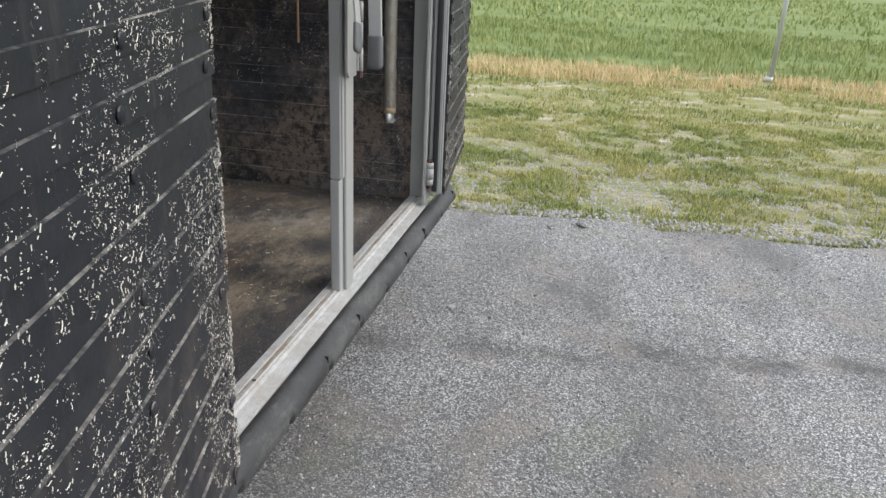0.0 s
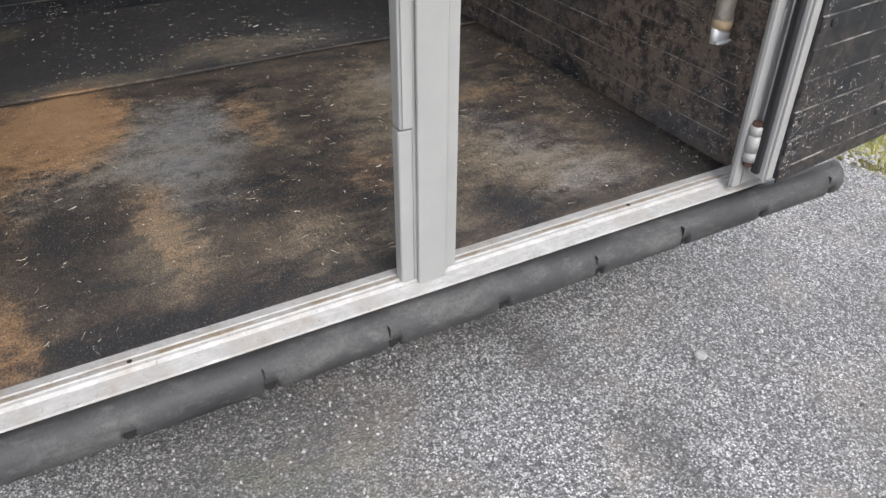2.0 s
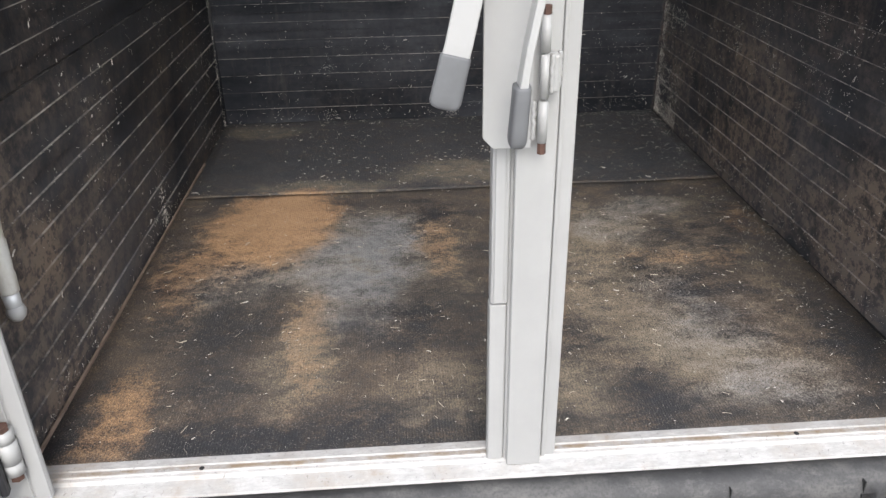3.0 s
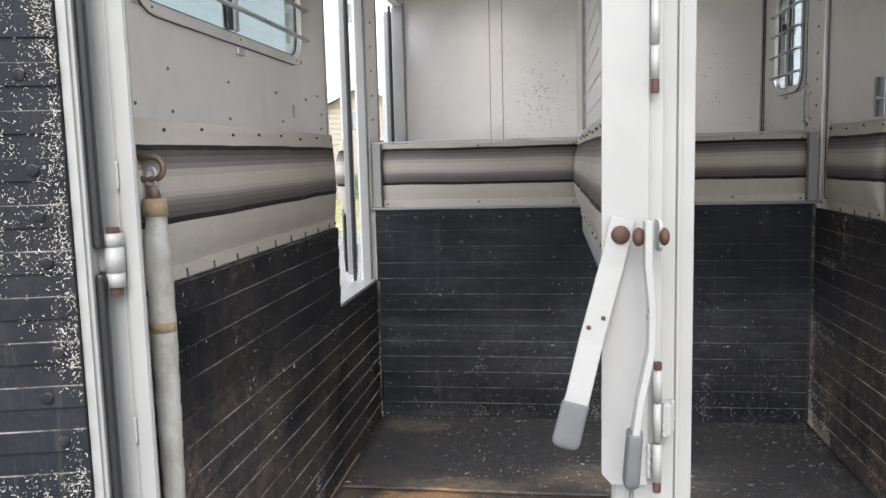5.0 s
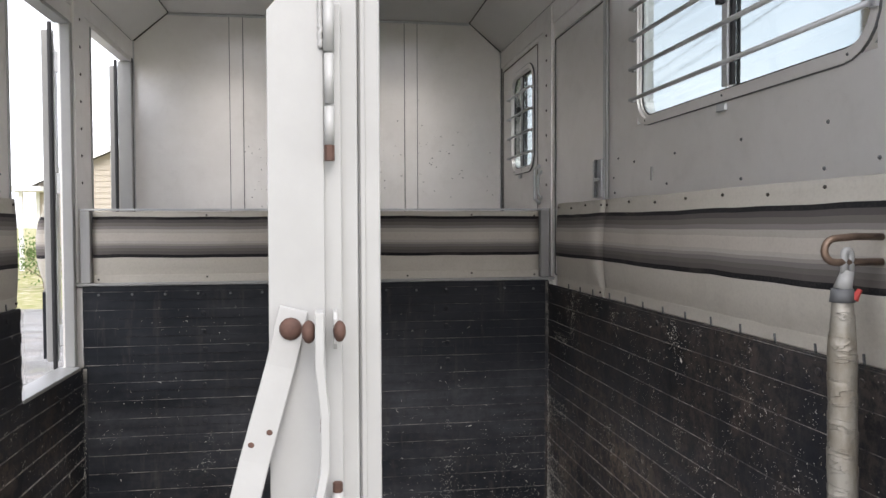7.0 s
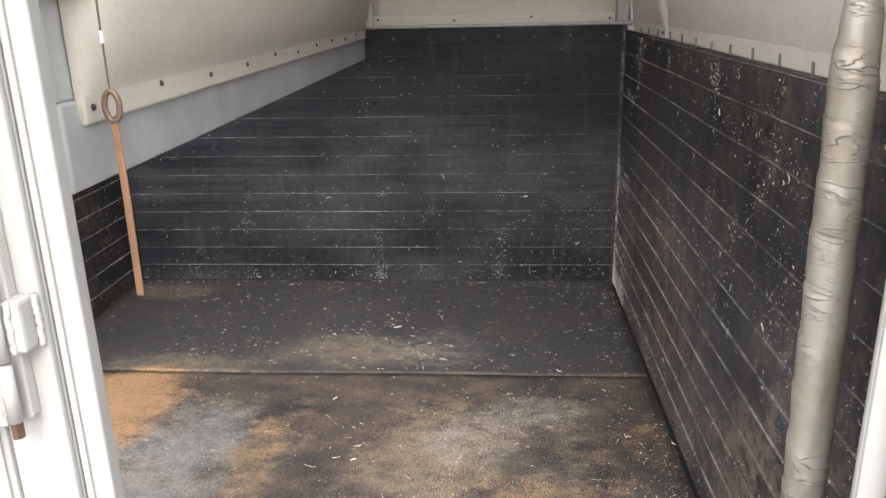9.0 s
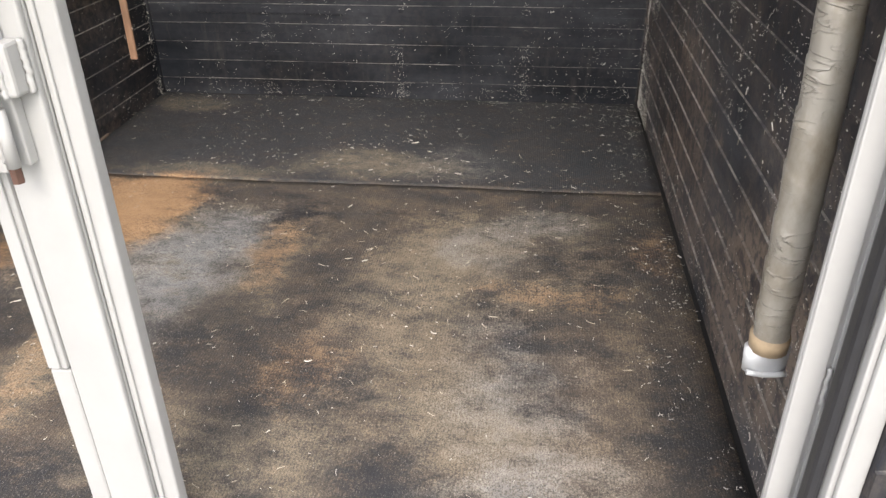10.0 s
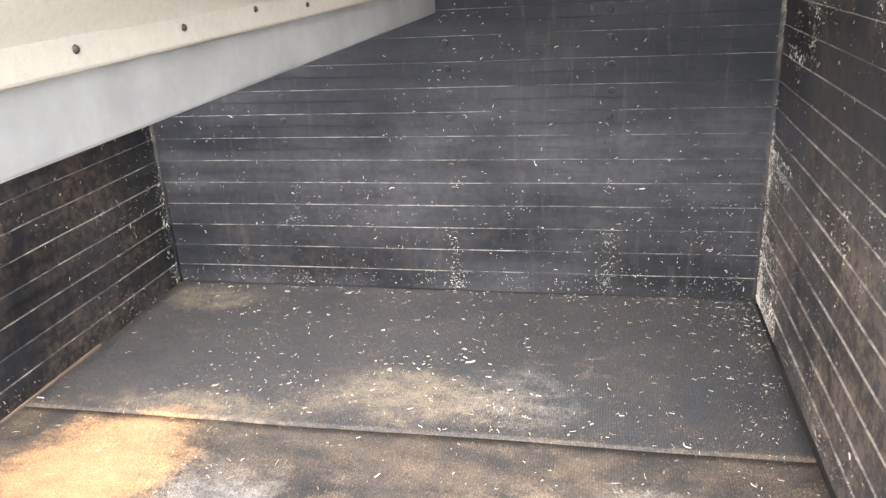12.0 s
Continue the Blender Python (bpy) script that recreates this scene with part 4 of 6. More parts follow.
# ---- windows ----
def barred_window(name, s, x0, x1, z0, z1, bars, mullion, label):
    win = empty(name, label, "window", kind="structure")
    y = s * SKIN
    t = -s
    part("frame", ring_frame(x0 + 0.010, x1 - 0.010, z0 + 0.010, z1 - 0.010, 0.075, 0.020, y + t * 0.006, y - t * 0.05), MILL, win)
    part("outline", ring_frame(x0 - 0.010, x1 + 0.010, z0 - 0.010, z1 + 0.010, 0.10, 0.0025, y + t * 0.0045, y - t * 0.002), GRIP, win, "dark sealant line round the frame")
    part("inner_frame", ring_frame(x0 + 0.018, x1 - 0.018, z0 + 0.018, z1 - 0.018, 0.068, 0.0078, y - t * 0.002, y - t * 0.0112), MILL, win)
    part("gasket", ring_frame(x0 + 0.0225, x1 - 0.0225, z0 + 0.0225, z1 - 0.0225, 0.064, 0.0043, y - t * 0.0072, y - t * 0.0110), SEAL, win, "thin black gasket")
    xm = mullion
    if xm is not None:
        part("mullion", box(xm - 0.014, xm + 0.014, *sorted((y + t * 0.001, y - t * 0.025)), z0 + 0.026, z1 - 0.026, 0.003), RAIL, win)
        part("sash_edge", box(xm + 0.0145, xm + 0.03, *sorted((y - t * 0.004, y - t * 0.028)), z0 + 0.026, z1 - 0.026, 0.002), SEAL, win)
        halves = ((x0 + 0.014, xm - 0.0145), (xm + 0.0305, x1 - 0.014))
    else:
        halves = ((x0 + 0.014, x1 - 0.014),)
    for a, b in halves:
        pane = part("pane", box(a, b, *sorted((y - t * 0.0115, y - t * 0.0155)), z0 + 0.014, z1 - 0.014), GLASS_DULL_SKY if s < 0 else GLASS, win)
        pane.visible_shadow = False
    for z in bars:
        bar = part("bar", rod((x0 - 0.005, y + t * 0.022, z), (x1 + 0.005, y + t * 0.022, z), 0.0062, None, 10), RAIL, win, "", True)
        for x in (x0 - 0.003, x1 + 0.003):
            part("bar_end", box(x - 0.009, x + 0.009, *sorted((y + t * 0.0065, y + t * 0.0155)), z - 0.007, z + 0.007, 0.002), RAIL, bar)
    if xm is not None:
        part("latch", box(xm - 0.012, xm + 0.006, *sorted((y + t * 0.002, y + t * 0.02)), 2.03, 2.075, 0.003), SEAL, win)
        part("clip", box(xm - 0.022, xm + 0.018, *sorted((y + t * 0.0005, y + t * 0.009)), z0 - 0.034, z0 - 0.016, 0.002), RAIL, win)
    pin = part("screw", dome(0.0032, 0.003, 8), GRIP, win)
    pin.matrix_basis = pose(x0 + 0.07, y + t * 0.006, z0 + 0.004, s * 90, 0, 0)
    for i in range(1, 3):
        share("screw", pin, pose(x0 + 0.07 + (x1 - x0 - 0.14) * i / 2, y + t * 0.006, z0 + 0.004, s * 90, 0, 0), win)
    return win


BARS = [1.885 + 0.092 * i for i in range(5)]
barred_window("window_1", -1, WIN_X0, WIN_X1, WIN_Z0, WIN_Z1, BARS, -0.69, "tinted sliding side window with rounded aluminium frame and guard bars")
barred_window("window_2", 1, WIN_X0, WIN_X1, WIN_Z0, WIN_Z1, BARS, -0.69, "tinted sliding window with rounded aluminium frame and guard bars")

# screws and scars on the side walls
for s, w in ((-1, wall_left), (1, wall_right)):
    head = part("screw", dome(0.0042, 0.004, 8), GRIP, w, "small grey screw")
    head.matrix_basis = pose(-0.30, s * SKIN, 1.70, s * 90, 0, 0)
    for x, z in ((-0.31, 1.612), (-0.61, 1.70), (-0.95, 1.70), (-1.23, 1.70), (-0.61, 1.61), (-1.0, 1.62), (-1.39, 1.61), (-0.16, 1.62), (-1.36, 1.72), (-1.40, 1.66)):
        share("screw", head, pose(x, s * SKIN, z, s * 90, 0, 0), w)
    part("scar", box(-1.105, -1.095, *sorted((s * SKIN, s * (SKIN - 0.004))), 1.635, 1.675, 0.001), WHITE, w)

# door posts between escape door and feed door, with rivets
for s, w in ((-1, wall_left), (1, wall_right)):
    ys = sorted((s * (SKIN - 0.012), s * (SKIN - 0.0005)))
    part("post_strip", box(-2.21, -2.078, *ys, 1.29, WALLTOP - 0.02, 0.002), MILL, w)
    stud = part("rivet", dome(0.006, 0.004, 8), SCREW, w)
    stud.matrix_basis = pose(-2.145, s * (SKIN - 0.012), 1.36, s * 90, 0, 0)
    for i in range(1, 10):
        share("rivet", stud, pose(-2.145, s * (SKIN - 0.012), 1.36 + 0.105 * i, s * 90, 0, 0), w)
    part("header_strip", box(NOSE, -1.40, *sorted((s * (SKIN - 0.006), s * (SKIN - 0.0005))), FEED_Z1 + 0.02, WALLTOP - 0.004, 0.001), MILL, w)

# escape doorway jamb pieces on the open side
jamb = empty("door_1", "open escape doorway with white aluminium jambs", "doorway", kind="structure")
part("jamb_front", box(ESC_X0 - 0.004, ESC_X0 + 0.028, -0.975, -SKIN + 0.006, ESC_Z0, ESC_Z1, 0.003), WHITE, jamb)
part("jamb_rear", box(ESC_X1 - 0.004, ESC_X1 + 0.010, -OUT - 0.004, -SKIN + 0.004, ESC_Z0, ESC_Z1, 0.003), WHITE, jamb)
part("sill", box(ESC_X0 + 0.028, ESC_X1, -OUT - 0.012, -HALF + 0.002, ESC_Z0 - 0.012, ESC_Z0 + 0.002, 0.003), WHITE, jamb)
part("head", box(ESC_X0 + 0.028, ESC_X1, -OUT - 0.004, -SKIN + 0.004, ESC_Z1 - 0.012, ESC_Z1 + 0.003, 0.002), WHITE, jamb)


def side_leaf(name, hinge, length, z0, z1, angle, padded, label):
    """A door leaf that swings on a vertical hinge: along +x of its own frame from the hinge, its inner face to +y."""
    leaf = empty(name, label, "door")
    leaf.matrix_basis = pose(hinge[0], hinge[1], 0, 0, 0, angle)
    part("panel", box(0.0, length, -0.02, 0.018, z0, z1, 0.004), WHITE, leaf)
    part("seal", box(-0.014, -0.0005, -0.0195, -0.003, z0 - 0.03, z1 + 0.03, 0.006), SEAL, leaf, "black rubber edge seal")
    part("edge_channel", box(0.004, 0.03, -0.026, -0.0205, z0, z1, 0.002), RAIL, leaf)
    for z in (z0 + 0.10, (z0 + z1) / 2 + 0.05, z1 - 0.12):
        part("hinge", box(-0.012, 0.012, -0.056, -0.0265, z - 0.04, z + 0.04, 0.004), RAIL, leaf)
    if padded:
        c = part("pad", cushion(length - 0.06, PAD_Z1 - PAD_Z0, 0.03, seed=9.0), CLOTH, leaf, "beige striped pad", True)
        c.matrix_basis = pose(0.03, 0.0185, PAD_Z0)
        part("lining", box(0.02, length - 0.02, 0.0185, 0.030, z0 + 0.01, PAD_Z0 - 0.01), RUBBER, leaf, "black rubber lining")
    return leaf


side_leaf("escape_door", (-2.085, -1.035), 0.56, 0.99, 2.25, 196, True, "white escape door swung open along the trailer side, striped pad inside")
side_leaf("feed_door", (-3.005, -1.03), 0.66, 1.47, 2.30, 194, False, "white drop feed door swung open beside the head compartment")
feed = empty("door_2", "open feed doorway of the head compartment", "doorway", kind="structure")
part("jamb_front", box(FEED_X0 - 0.004, FEED_X0 + 0.020, -OUT - 0.012, -SKIN + 0.006, FEED_Z0, FEED_Z1, 0.003), WHITE, feed)
part("jamb_rear", box(FEED_X1 - 0.012, FEED_X1 + 0.004, -OUT - 0.004, -SKIN + 0.004, FEED_Z0, FEED_Z1, 0.003), WHITE, feed)

# closed doors on the other side
shut = empty("door_3", "closed aluminium escape door with a small slide latch", "door", kind="structure")
part("panel", box(ESC_X0 + 0.008, ESC_X1 - 0.008, SKIN + 0.004, OUT - 0.004, ESC_Z0 + 0.004, ESC_Z1 - 0.004), MILL, shut)
part("door_gap", ring_frame(ESC_X0 + 0.010, ESC_X1 - 0.010, 1.30, ESC_Z1 - 0.008, 0.012, 0.0028, SKIN - 0.001, SKIN + 0.0035), GRIP, shut, "dark gap round the door")
part("edge_strip", box(ESC_X1 - 0.004, ESC_X1 + 0.024, SKIN - 0.010, SKIN - 0.0005, 1.59, 2.40, 0.002), RAIL, shut)
part("hinge_rod", rod((ESC_X1 + 0.030, SKIN - 0.008, 1.59), (ESC_X1 + 0.030, SKIN - 0.008, 2.40), 0.006), WHITE, shut)
part("latch_pin", rod((ESC_X1 - 0.055, SKIN - 0.016, 1.60), (ESC_X1 - 0.055, SKIN - 0.016, 1.73), 0.005), GRIP, shut, "grey slide pin")
latch = part("latch_plate", box(ESC_X1 - 0.10, ESC_X1 - 0.012, SKIN - 0.012, SKIN + 0.0045, 1.60, 1.73, 0.003), RAIL, shut)
part("latch_knob", rod((ESC_X1 - 0.03, SKIN - 0.012, 1.66), (ESC_X1 - 0.03, SKIN - 0.03, 1.66), 0.006), RAIL, latch)
tack = empty("door_4", "closed small feed door with a narrow barred window", "door", kind="structure")
part("panel_rear", box(FEED_X1 - 0.075, FEED_X1 - 0.006, SKIN + 0.002, OUT - 0.004, FEED_Z0, FEED_Z1 - 0.006), MILL, tack)
part("panel_front", box(FEED_X0 + 0.006, FEED_X0 + 0.21, SKIN + 0.002, OUT - 0.004, FEED_Z0, FEED_Z1 - 0.006), MILL, tack)
part("panel_bottom", box(FEED_X0 + 0.21, FEED_X1 - 0.075, SKIN + 0.002, OUT - 0.004, FEED_Z0, 1.775), MILL, tack)
part("panel_top", box(FEED_X0 + 0.21, FEED_X1 - 0.075, SKIN + 0.002, OUT - 0.004, 2.235, FEED_Z1 - 0.006), MILL, tack)
part("door_gap", ring_frame(FEED_X0 + 0.008, FEED_X1 - 0.008, FEED_Z0 + 0.006, FEED_Z1 - 0.008, 0.012, 0.0035, SKIN - 0.001, SKIN + 0.0015), SCREW, tack, "dark gap round the door")
part("handle", tube([(-2.285, SKIN - 0.001, 1.60), (-2.285, SKIN - 0.024, 1.62), (-2.285, SKIN - 0.024, 1.75), (-2.285, SKIN - 0.001, 1.77)], 0.008, 8), RAIL, tack, "aluminium pull handle")
part("handle", tube([(-2.245, SKIN - 0.001, 1.62), (-2.245, SKIN - 0.02, 1.64), (-2.245, SKIN - 0.02, 1.72), (-2.245, SKIN - 0.001, 1.74)], 0.006, 8), RAIL, tack)
barred_window("window_3", 1, FEED_X0 + 0.20, FEED_X1 - 0.065, 1.765, 2.245, [1.84 + 0.098 * i for i in range(4)], -2.62, "narrow feed-door window with rounded frame and guard bars")

# ---- divider ----
div = empty("divider", "padded aluminium stall divider with slotted head panel and sloping top tube", "divider")
DX0, DX1 = FRONT + 0.02, -0.095
part("bottom_rail", box(DX0, DX1, -0.020, 0.020, 1.176, 1.275, 0.004), RAIL, div, "dull aluminium bottom rail")
part("core", box(DX0, DX1 - 0.002, -0.016, 0.016, 1.2755, 1.6, 0.003), RAIL, div)
wall_pad(DX1 - 0.035 - DX0, facing(DX0, 0.018, 0), 1.252, 1.585, 0.032, 6.0, 0.19, div)
wall_pad(DX1 - 0.035 - DX0, facing(DX1 - 0.035, -0.018, 180), 1.252, 1.585, 0.032, 7.0, 0.19, div)
top_a, top_b = Vector((-0.42, 0, 1.615)), Vector((-1.98, 0, 2.545))
bm = extrude([(DX0, 1.6005), (-0.34, 1.6005), (-0.44, 1.615), (-1.97, 2.53), (DX0, 2.55)], "y", -0.006, 0.006)
part("head_panel", bm, MILL, div, "ribbed aluminium head panel")
slope = (top_b - top_a).normalized()
bm = box(0, (top_b - top_a).length, -0.022, 0.022, -0.028, 0.028, 0.006)
t = part("top_tube", bm, RAIL, div, "grey sloping top tube")
t.matrix_basis = Matrix.Translation(top_a) @ pose(0, 0, 0, 0, -math.degrees(math.atan2(slope.z, -slope.x)), 180)
part("tube_foot", box(-0.45, -0.38, -0.022, 0.022, 1.6005, 1.618, 0.004), RAIL, div)
for i in range(10):
    z = 1.66 + 0.075 * i
    xa, xb = DX0 + 0.10, -0.62 - (z - 1.615) * 1.62 - 0.09 * (i % 3)
    if xb - xa > 0.1:
        for s in (-1, 1):
            part("rib", box(xa, xb, *sorted((s * 0.0062, s * 0.0090)), z - 0.004, z + 0.004, 0.0025), MILL, div)
# black strips laid on the panel imitate the dark of an opening
for s in (-1, 1):
    part("slot", box(-0.80, -0.62, *sorted((s * 0.0061, s * 0.0072)), 1.700, 1.711), SEAL, div, "black strip standing in for the shade of a slot")
part("front_stile", box(DX0, DX0 + 0.05, -0.020, 0.020, 1.6005, 2.55, 0.004), WHITE, div)
tab = part("tab", box(-0.004, 0.012, -0.013, 0.013, -0.012, 0.012, 0.004), RAIL, div)
tab.matrix_basis = pose(DX0 + 0.075, 0, 1.65)
for i in range(1, 12):
    share("tab", tab, pose(DX0 + 0.075, 0, 1.65 + 0.075 * i), div)
for z in (1.522, 1.412):
    part("hinge_plate", box(DX1 - 0.042, DX1 + 0.012, 0.041, 0.046, z - 0.027, z + 0.027, 0.002), RAIL, div)
    part("hinge_barrel", rod((DX1 + 0.016, 0.034, z - 0.027), (DX1 + 0.016, 0.034, z + 0.027), 0.012, None, 14), WHITE, div, "", True)
    part("hinge_plate", box(DX1 - 0.020, DX1 + 0.012, -0.064, -0.041, z - 0.027, z + 0.027, 0.002), WHITE, div, "white hinge plate")

# head divider in the manger
head_div = empty("head_divider", "slotted aluminium head divider above the manger", "divider")
part("panel", box(NOSE + 0.008, FRONT - 0.06, -0.008, 0.008, 1.15, 2.52, 0.002), MILL, head_div)
for i in range(11):
    part("louvre", box(NOSE + 0.10, FRONT - 0.10, 0.0085, 0.022, 1.62 + 0.08 * i, 1.64 + 0.08 * i, 0.004), RAIL, head_div)


# ---- rear frame ----
sill = empty("door_sill", "scuffed aluminium rear sill with a drain groove", "sill", kind="structure")
part("sill_profile", extrude([(-0.032, 0.300), (-0.032, 0.352), (-0.029, 0.3550), (-0.010, 0.3550), (-0.008, 0.3530), (-0.004, 0.3530), (-0.002, 0.3560), (0.008, 0.3560), (0.010, 0.3535), (0.016, 0.3520), (0.020, 0.345), (0.050, 0.337), (0.056, 0.330), (0.056, 0.300)], "y", -0.935, 0.935), SILL, sill)
# dark discs on the sill stand in for the shade of drilled openings
for y in (-0.585, 0.542, -0.90, 0.90):
    part("hole_shade", rod((0.003, y, 0.3545), (0.003, y, 0.3566), 0.005, None, 10), DARK, sill)
panels("rear_beam", [(-0.06, 0.05, -0.93, 0.93, 0.27, 0.298), (-2.9, -0.30, -0.8, 0.8, 0.20, 0.258)], DARK, "dark steel rear beam and underside of the trailer", "beam")

NOTCHES = [-1.122 + 0.252 * i for i in range(10)]


def bumper_mesh():
    prof = [(0.057, 0.262), (0.057, 0.3375), (0.073, 0.3370), (0.090, 0.329), (0.102, 0.315), (0.109, 0.297), (0.109, 0.283), (0.104, 0.271), (0.094, 0.263), (0.080, 0.260)]
    ys = sorted(set([round(-1.2 + 0.02 * i, 4) for i in range(121)] + [round(k + d, 4) for k in NOTCHES for d in (-0.016, -0.013, -0.009, 0.009, 0.013, 0.016)]))
    bm = bmesh.new()
    rings = []
    for y in ys:
        deep = max(0.0, 1.0 - min(abs(y - k) for k in NOTCHES) / 0.016) ** 0.35 if min(abs(y - k) for k in NOTCHES) < 0.016 else 0.0
        sag = 0.003 * noise.noise((y * 2.3, 0.4, 0)) + 0.0015 * noise.noise((y * 9, 1.4, 0))
        end = 0.85 if abs(y) > 1.19 else 1.0
        ring = []
        for x, z in prof:
            px, pz = x, z
            if z < 0.29 and x > 0.075:
                px -= 0.020 * deep
                pz += 0.010 * deep
            px = 0.057 + (px - 0.057) * end
            ring.append(bm.verts.new((px + sag, y, pz + sag * 0.7)))
        rings.append(ring)
    k = len(prof)
    for a, b in zip(rings, rings[1:]):
        for j in range(k):
            bm.faces.new((a[j], a[(j + 1) % k], b[(j + 1) % k], b[j]))
    bm.faces.new(rings[0])
    bm.faces.new(rings[-1][::-1])
    bmesh.ops.recalc_face_normals(bm, faces=bm.faces)
    return bm


bumper = tagged(put("bumper", bumper_mesh(), BUMPER, None, True), "scuffed black rubber rear bumper with bolt notches", "bumper")
# black disc and strip give each notch the shade of a deeper opening
for i, y in enumerate(NOTCHES):
    part("bolt_recess_shade", rod((0.086, y, 0.272), (0.0905, y, 0.272), 0.012, None, 12), DARK, bumper)
    if i % 3 != 2:
        part("slit", box(0.0955, 0.1062, y - 0.0125, y - 0.0105, 0.286, 0.323), DARK, bumper)

post = empty("center_post", "white aluminium centre post between the rear doors", "post", kind="structure")
part("core", box(-0.012, 0.0195, -0.028, 0.040, 0.350, 2.52, 0.002), WHITE, post)
part("front_web", box(0.020, 0.030, -0.0225, 0.0395, 0.344, 2.52, 0.003), WHITE, post)
part("ridge_upper", box(-0.006, 0.026, -0.0565, -0.0285, 0.693, 2.52, 0.004), WHITE, post)
part("ridge_lower", box(-0.006, 0.022, -0.0578, -0.0285, 0.352, 0.690, 0.004), WHITE, post)
part("ridge_line", box(0.0262, 0.0300, -0.052, -0.036, 0.697, 2.52, 0.0012), WHITE, post)
part("right_flange", box(-0.006, 0.016, 0.0405, 0.070, 0.350, 2.52, 0.003), WHITE, post)
part("right_bead", box(0.0162, 0.0205, 0.0430, 0.0500, 0.352, 2.52, 0.0015), WHITE, post)

for s in (-1, 1):
    side = "left" if s < 0 else "right"
    jb = empty("rear_jamb_" + side, "white painted aluminium rear door jamb with raised bead", "door jamb", kind="structure")
    ji, jx = (0.836, 0.022) if s < 0 else (0.822, 0.024)
    part("body", box(0.018 + jx, 0.026 + jx, *sorted((s * ji, s * 0.958)), 0.352, 2.50, 0.002), WHITE, jb)
    part("return", box(-0.029, 0.0175 + jx, *sorted((s * 0.905, s * 0.958)), 0.352, 2.50, 0.002), WHITE, jb)
    part("bead", box(0.0262 + jx, 0.0300 + jx, *sorted((s * (ji + 0.001), s * (ji + 0.028))), 0.352, 2.50, 0.002), WHITE, jb)
    if s > 0:
        part("flange", box(0.0505, 0.060, *sorted((s * 0.944, s * 0.9575)), 0.352, 2.50, 0.002), WHITE, jb)
    part("line", box(0.0262 + jx, 0.0285 + jx, *sorted((s * (ji + 0.033), s * (ji + 0.037))), 0.352, 2.50, 0.0008), WHITE, jb)
    bead = part("weld_bead", tube([(0.0295 + jx, s * (ji + 0.0315 + 0.0012 * math.sin(i * 2.1)), 1.02 + 0.006 * i) for i in range(9)], 0.0028, 7), WHITE, jb, "lumpy painted weld", True)
    for z in (0.74, 1.46, 1.98):
        share("weld_bead", bead, pose(0, 0, z - 1.02), jb)
panels("rear_header", [(-0.062, 0.03, -0.99, 0.99, 2.52, 2.60)], WHITE, "white rear header above the doors", "header")


# ---- rear doors ----
def rear_door(name, s, turn, label):
    """A full-height rear door laid back: +x of its frame runs outward from the hinge, f is the side of the lined face."""
    f = 1 if s < 0 else -1
    d = empty(name, label, "door", "rear doors")
    d.matrix_basis = pose(0.080 if s < 0 else 0.072, s * (0.904 if s < 0 else 0.866), 0, 0, 0, -90 * f + turn)
    wide = 0.765 if s < 0 else 0.845
    def yy(a, b):
        return sorted((f * a, f * b))
    edge = 0.016 if s < 0 else 0.026
    part("panel", box(0.004, wide, *yy(-0.018, 0.030), 0.392, 2.44, 0.003), WHITE, d, "white door skin")
    part("edge_frame", box(0.0, edge - 0.0005, *yy(0.0305, 0.037), 0.388, 2.44, 0.002), WHITE, d)
    part("edge_cap", box(-0.006, 0.0035, *yy(-0.012, 0.030), 0.388, 2.44, 0.0015), WHITE, d)
    for z0, z1 in ((0.40, 1.325), (1.365, 2.40)):
        part("seal", box(-0.021, -0.0065, *yy(0.000, 0.022), z0, z1, 0.006), SEAL, d, "black bulb seal")
    lin = part("lining", box(edge, wide - 0.005, *yy(0.0305, 0.044), 0.386, 1.762, 0.002), RUBBER, d, "ribbed black rubber lining")
    strip = None
    DP = 0.0735
    h = DP * 0.5
    z = 1.222 - h - DP * 11
    while z + h < 1.765:
        if strip is None:
            out = [(f * 0.044, 0), (f * 0.0484, 0.001), (f * 0.0484, h - 0.0014), (f * 0.044, h)]
            strip = part("plank", extrude(out, "x", edge, wide - 0.005), RUBBER, lin)
            strip.matrix_basis = Matrix.Translation((0, 0, z))
        else:
            share("plank", strip, pose(0.0, 0, z), lin)
        z += DP
    nail = part("rivet", dome(0.0100, 0.0030, 12), RUBBER, lin)
    nail.matrix_basis = pose(0.060, f * 0.051, 0.376 + 0.5 * h, -90 * f, 0, 0)
    k = 0
    for i in range(18):
        for x in (0.060, 0.40, wide - 0.045):
            if (i or x > 0.1) and (i * 7 + int(x * 10)) % 4:
                share("rivet", nail, pose(x + 0.012 * math.sin(i * 2.7), f * 0.051, 0.376 + 0.5 * h + DP * i, -90 * f, 0, 0), lin)
    return d


door_left = rear_door("rear_door", -1, 14.0, "rear door folded back, ribbed black rubber lining littered with pale chaff")
door_right = rear_door("rear_door", 1, 6.0, "rear door folded back, ribbed black rubber lining, white edge and black seal")

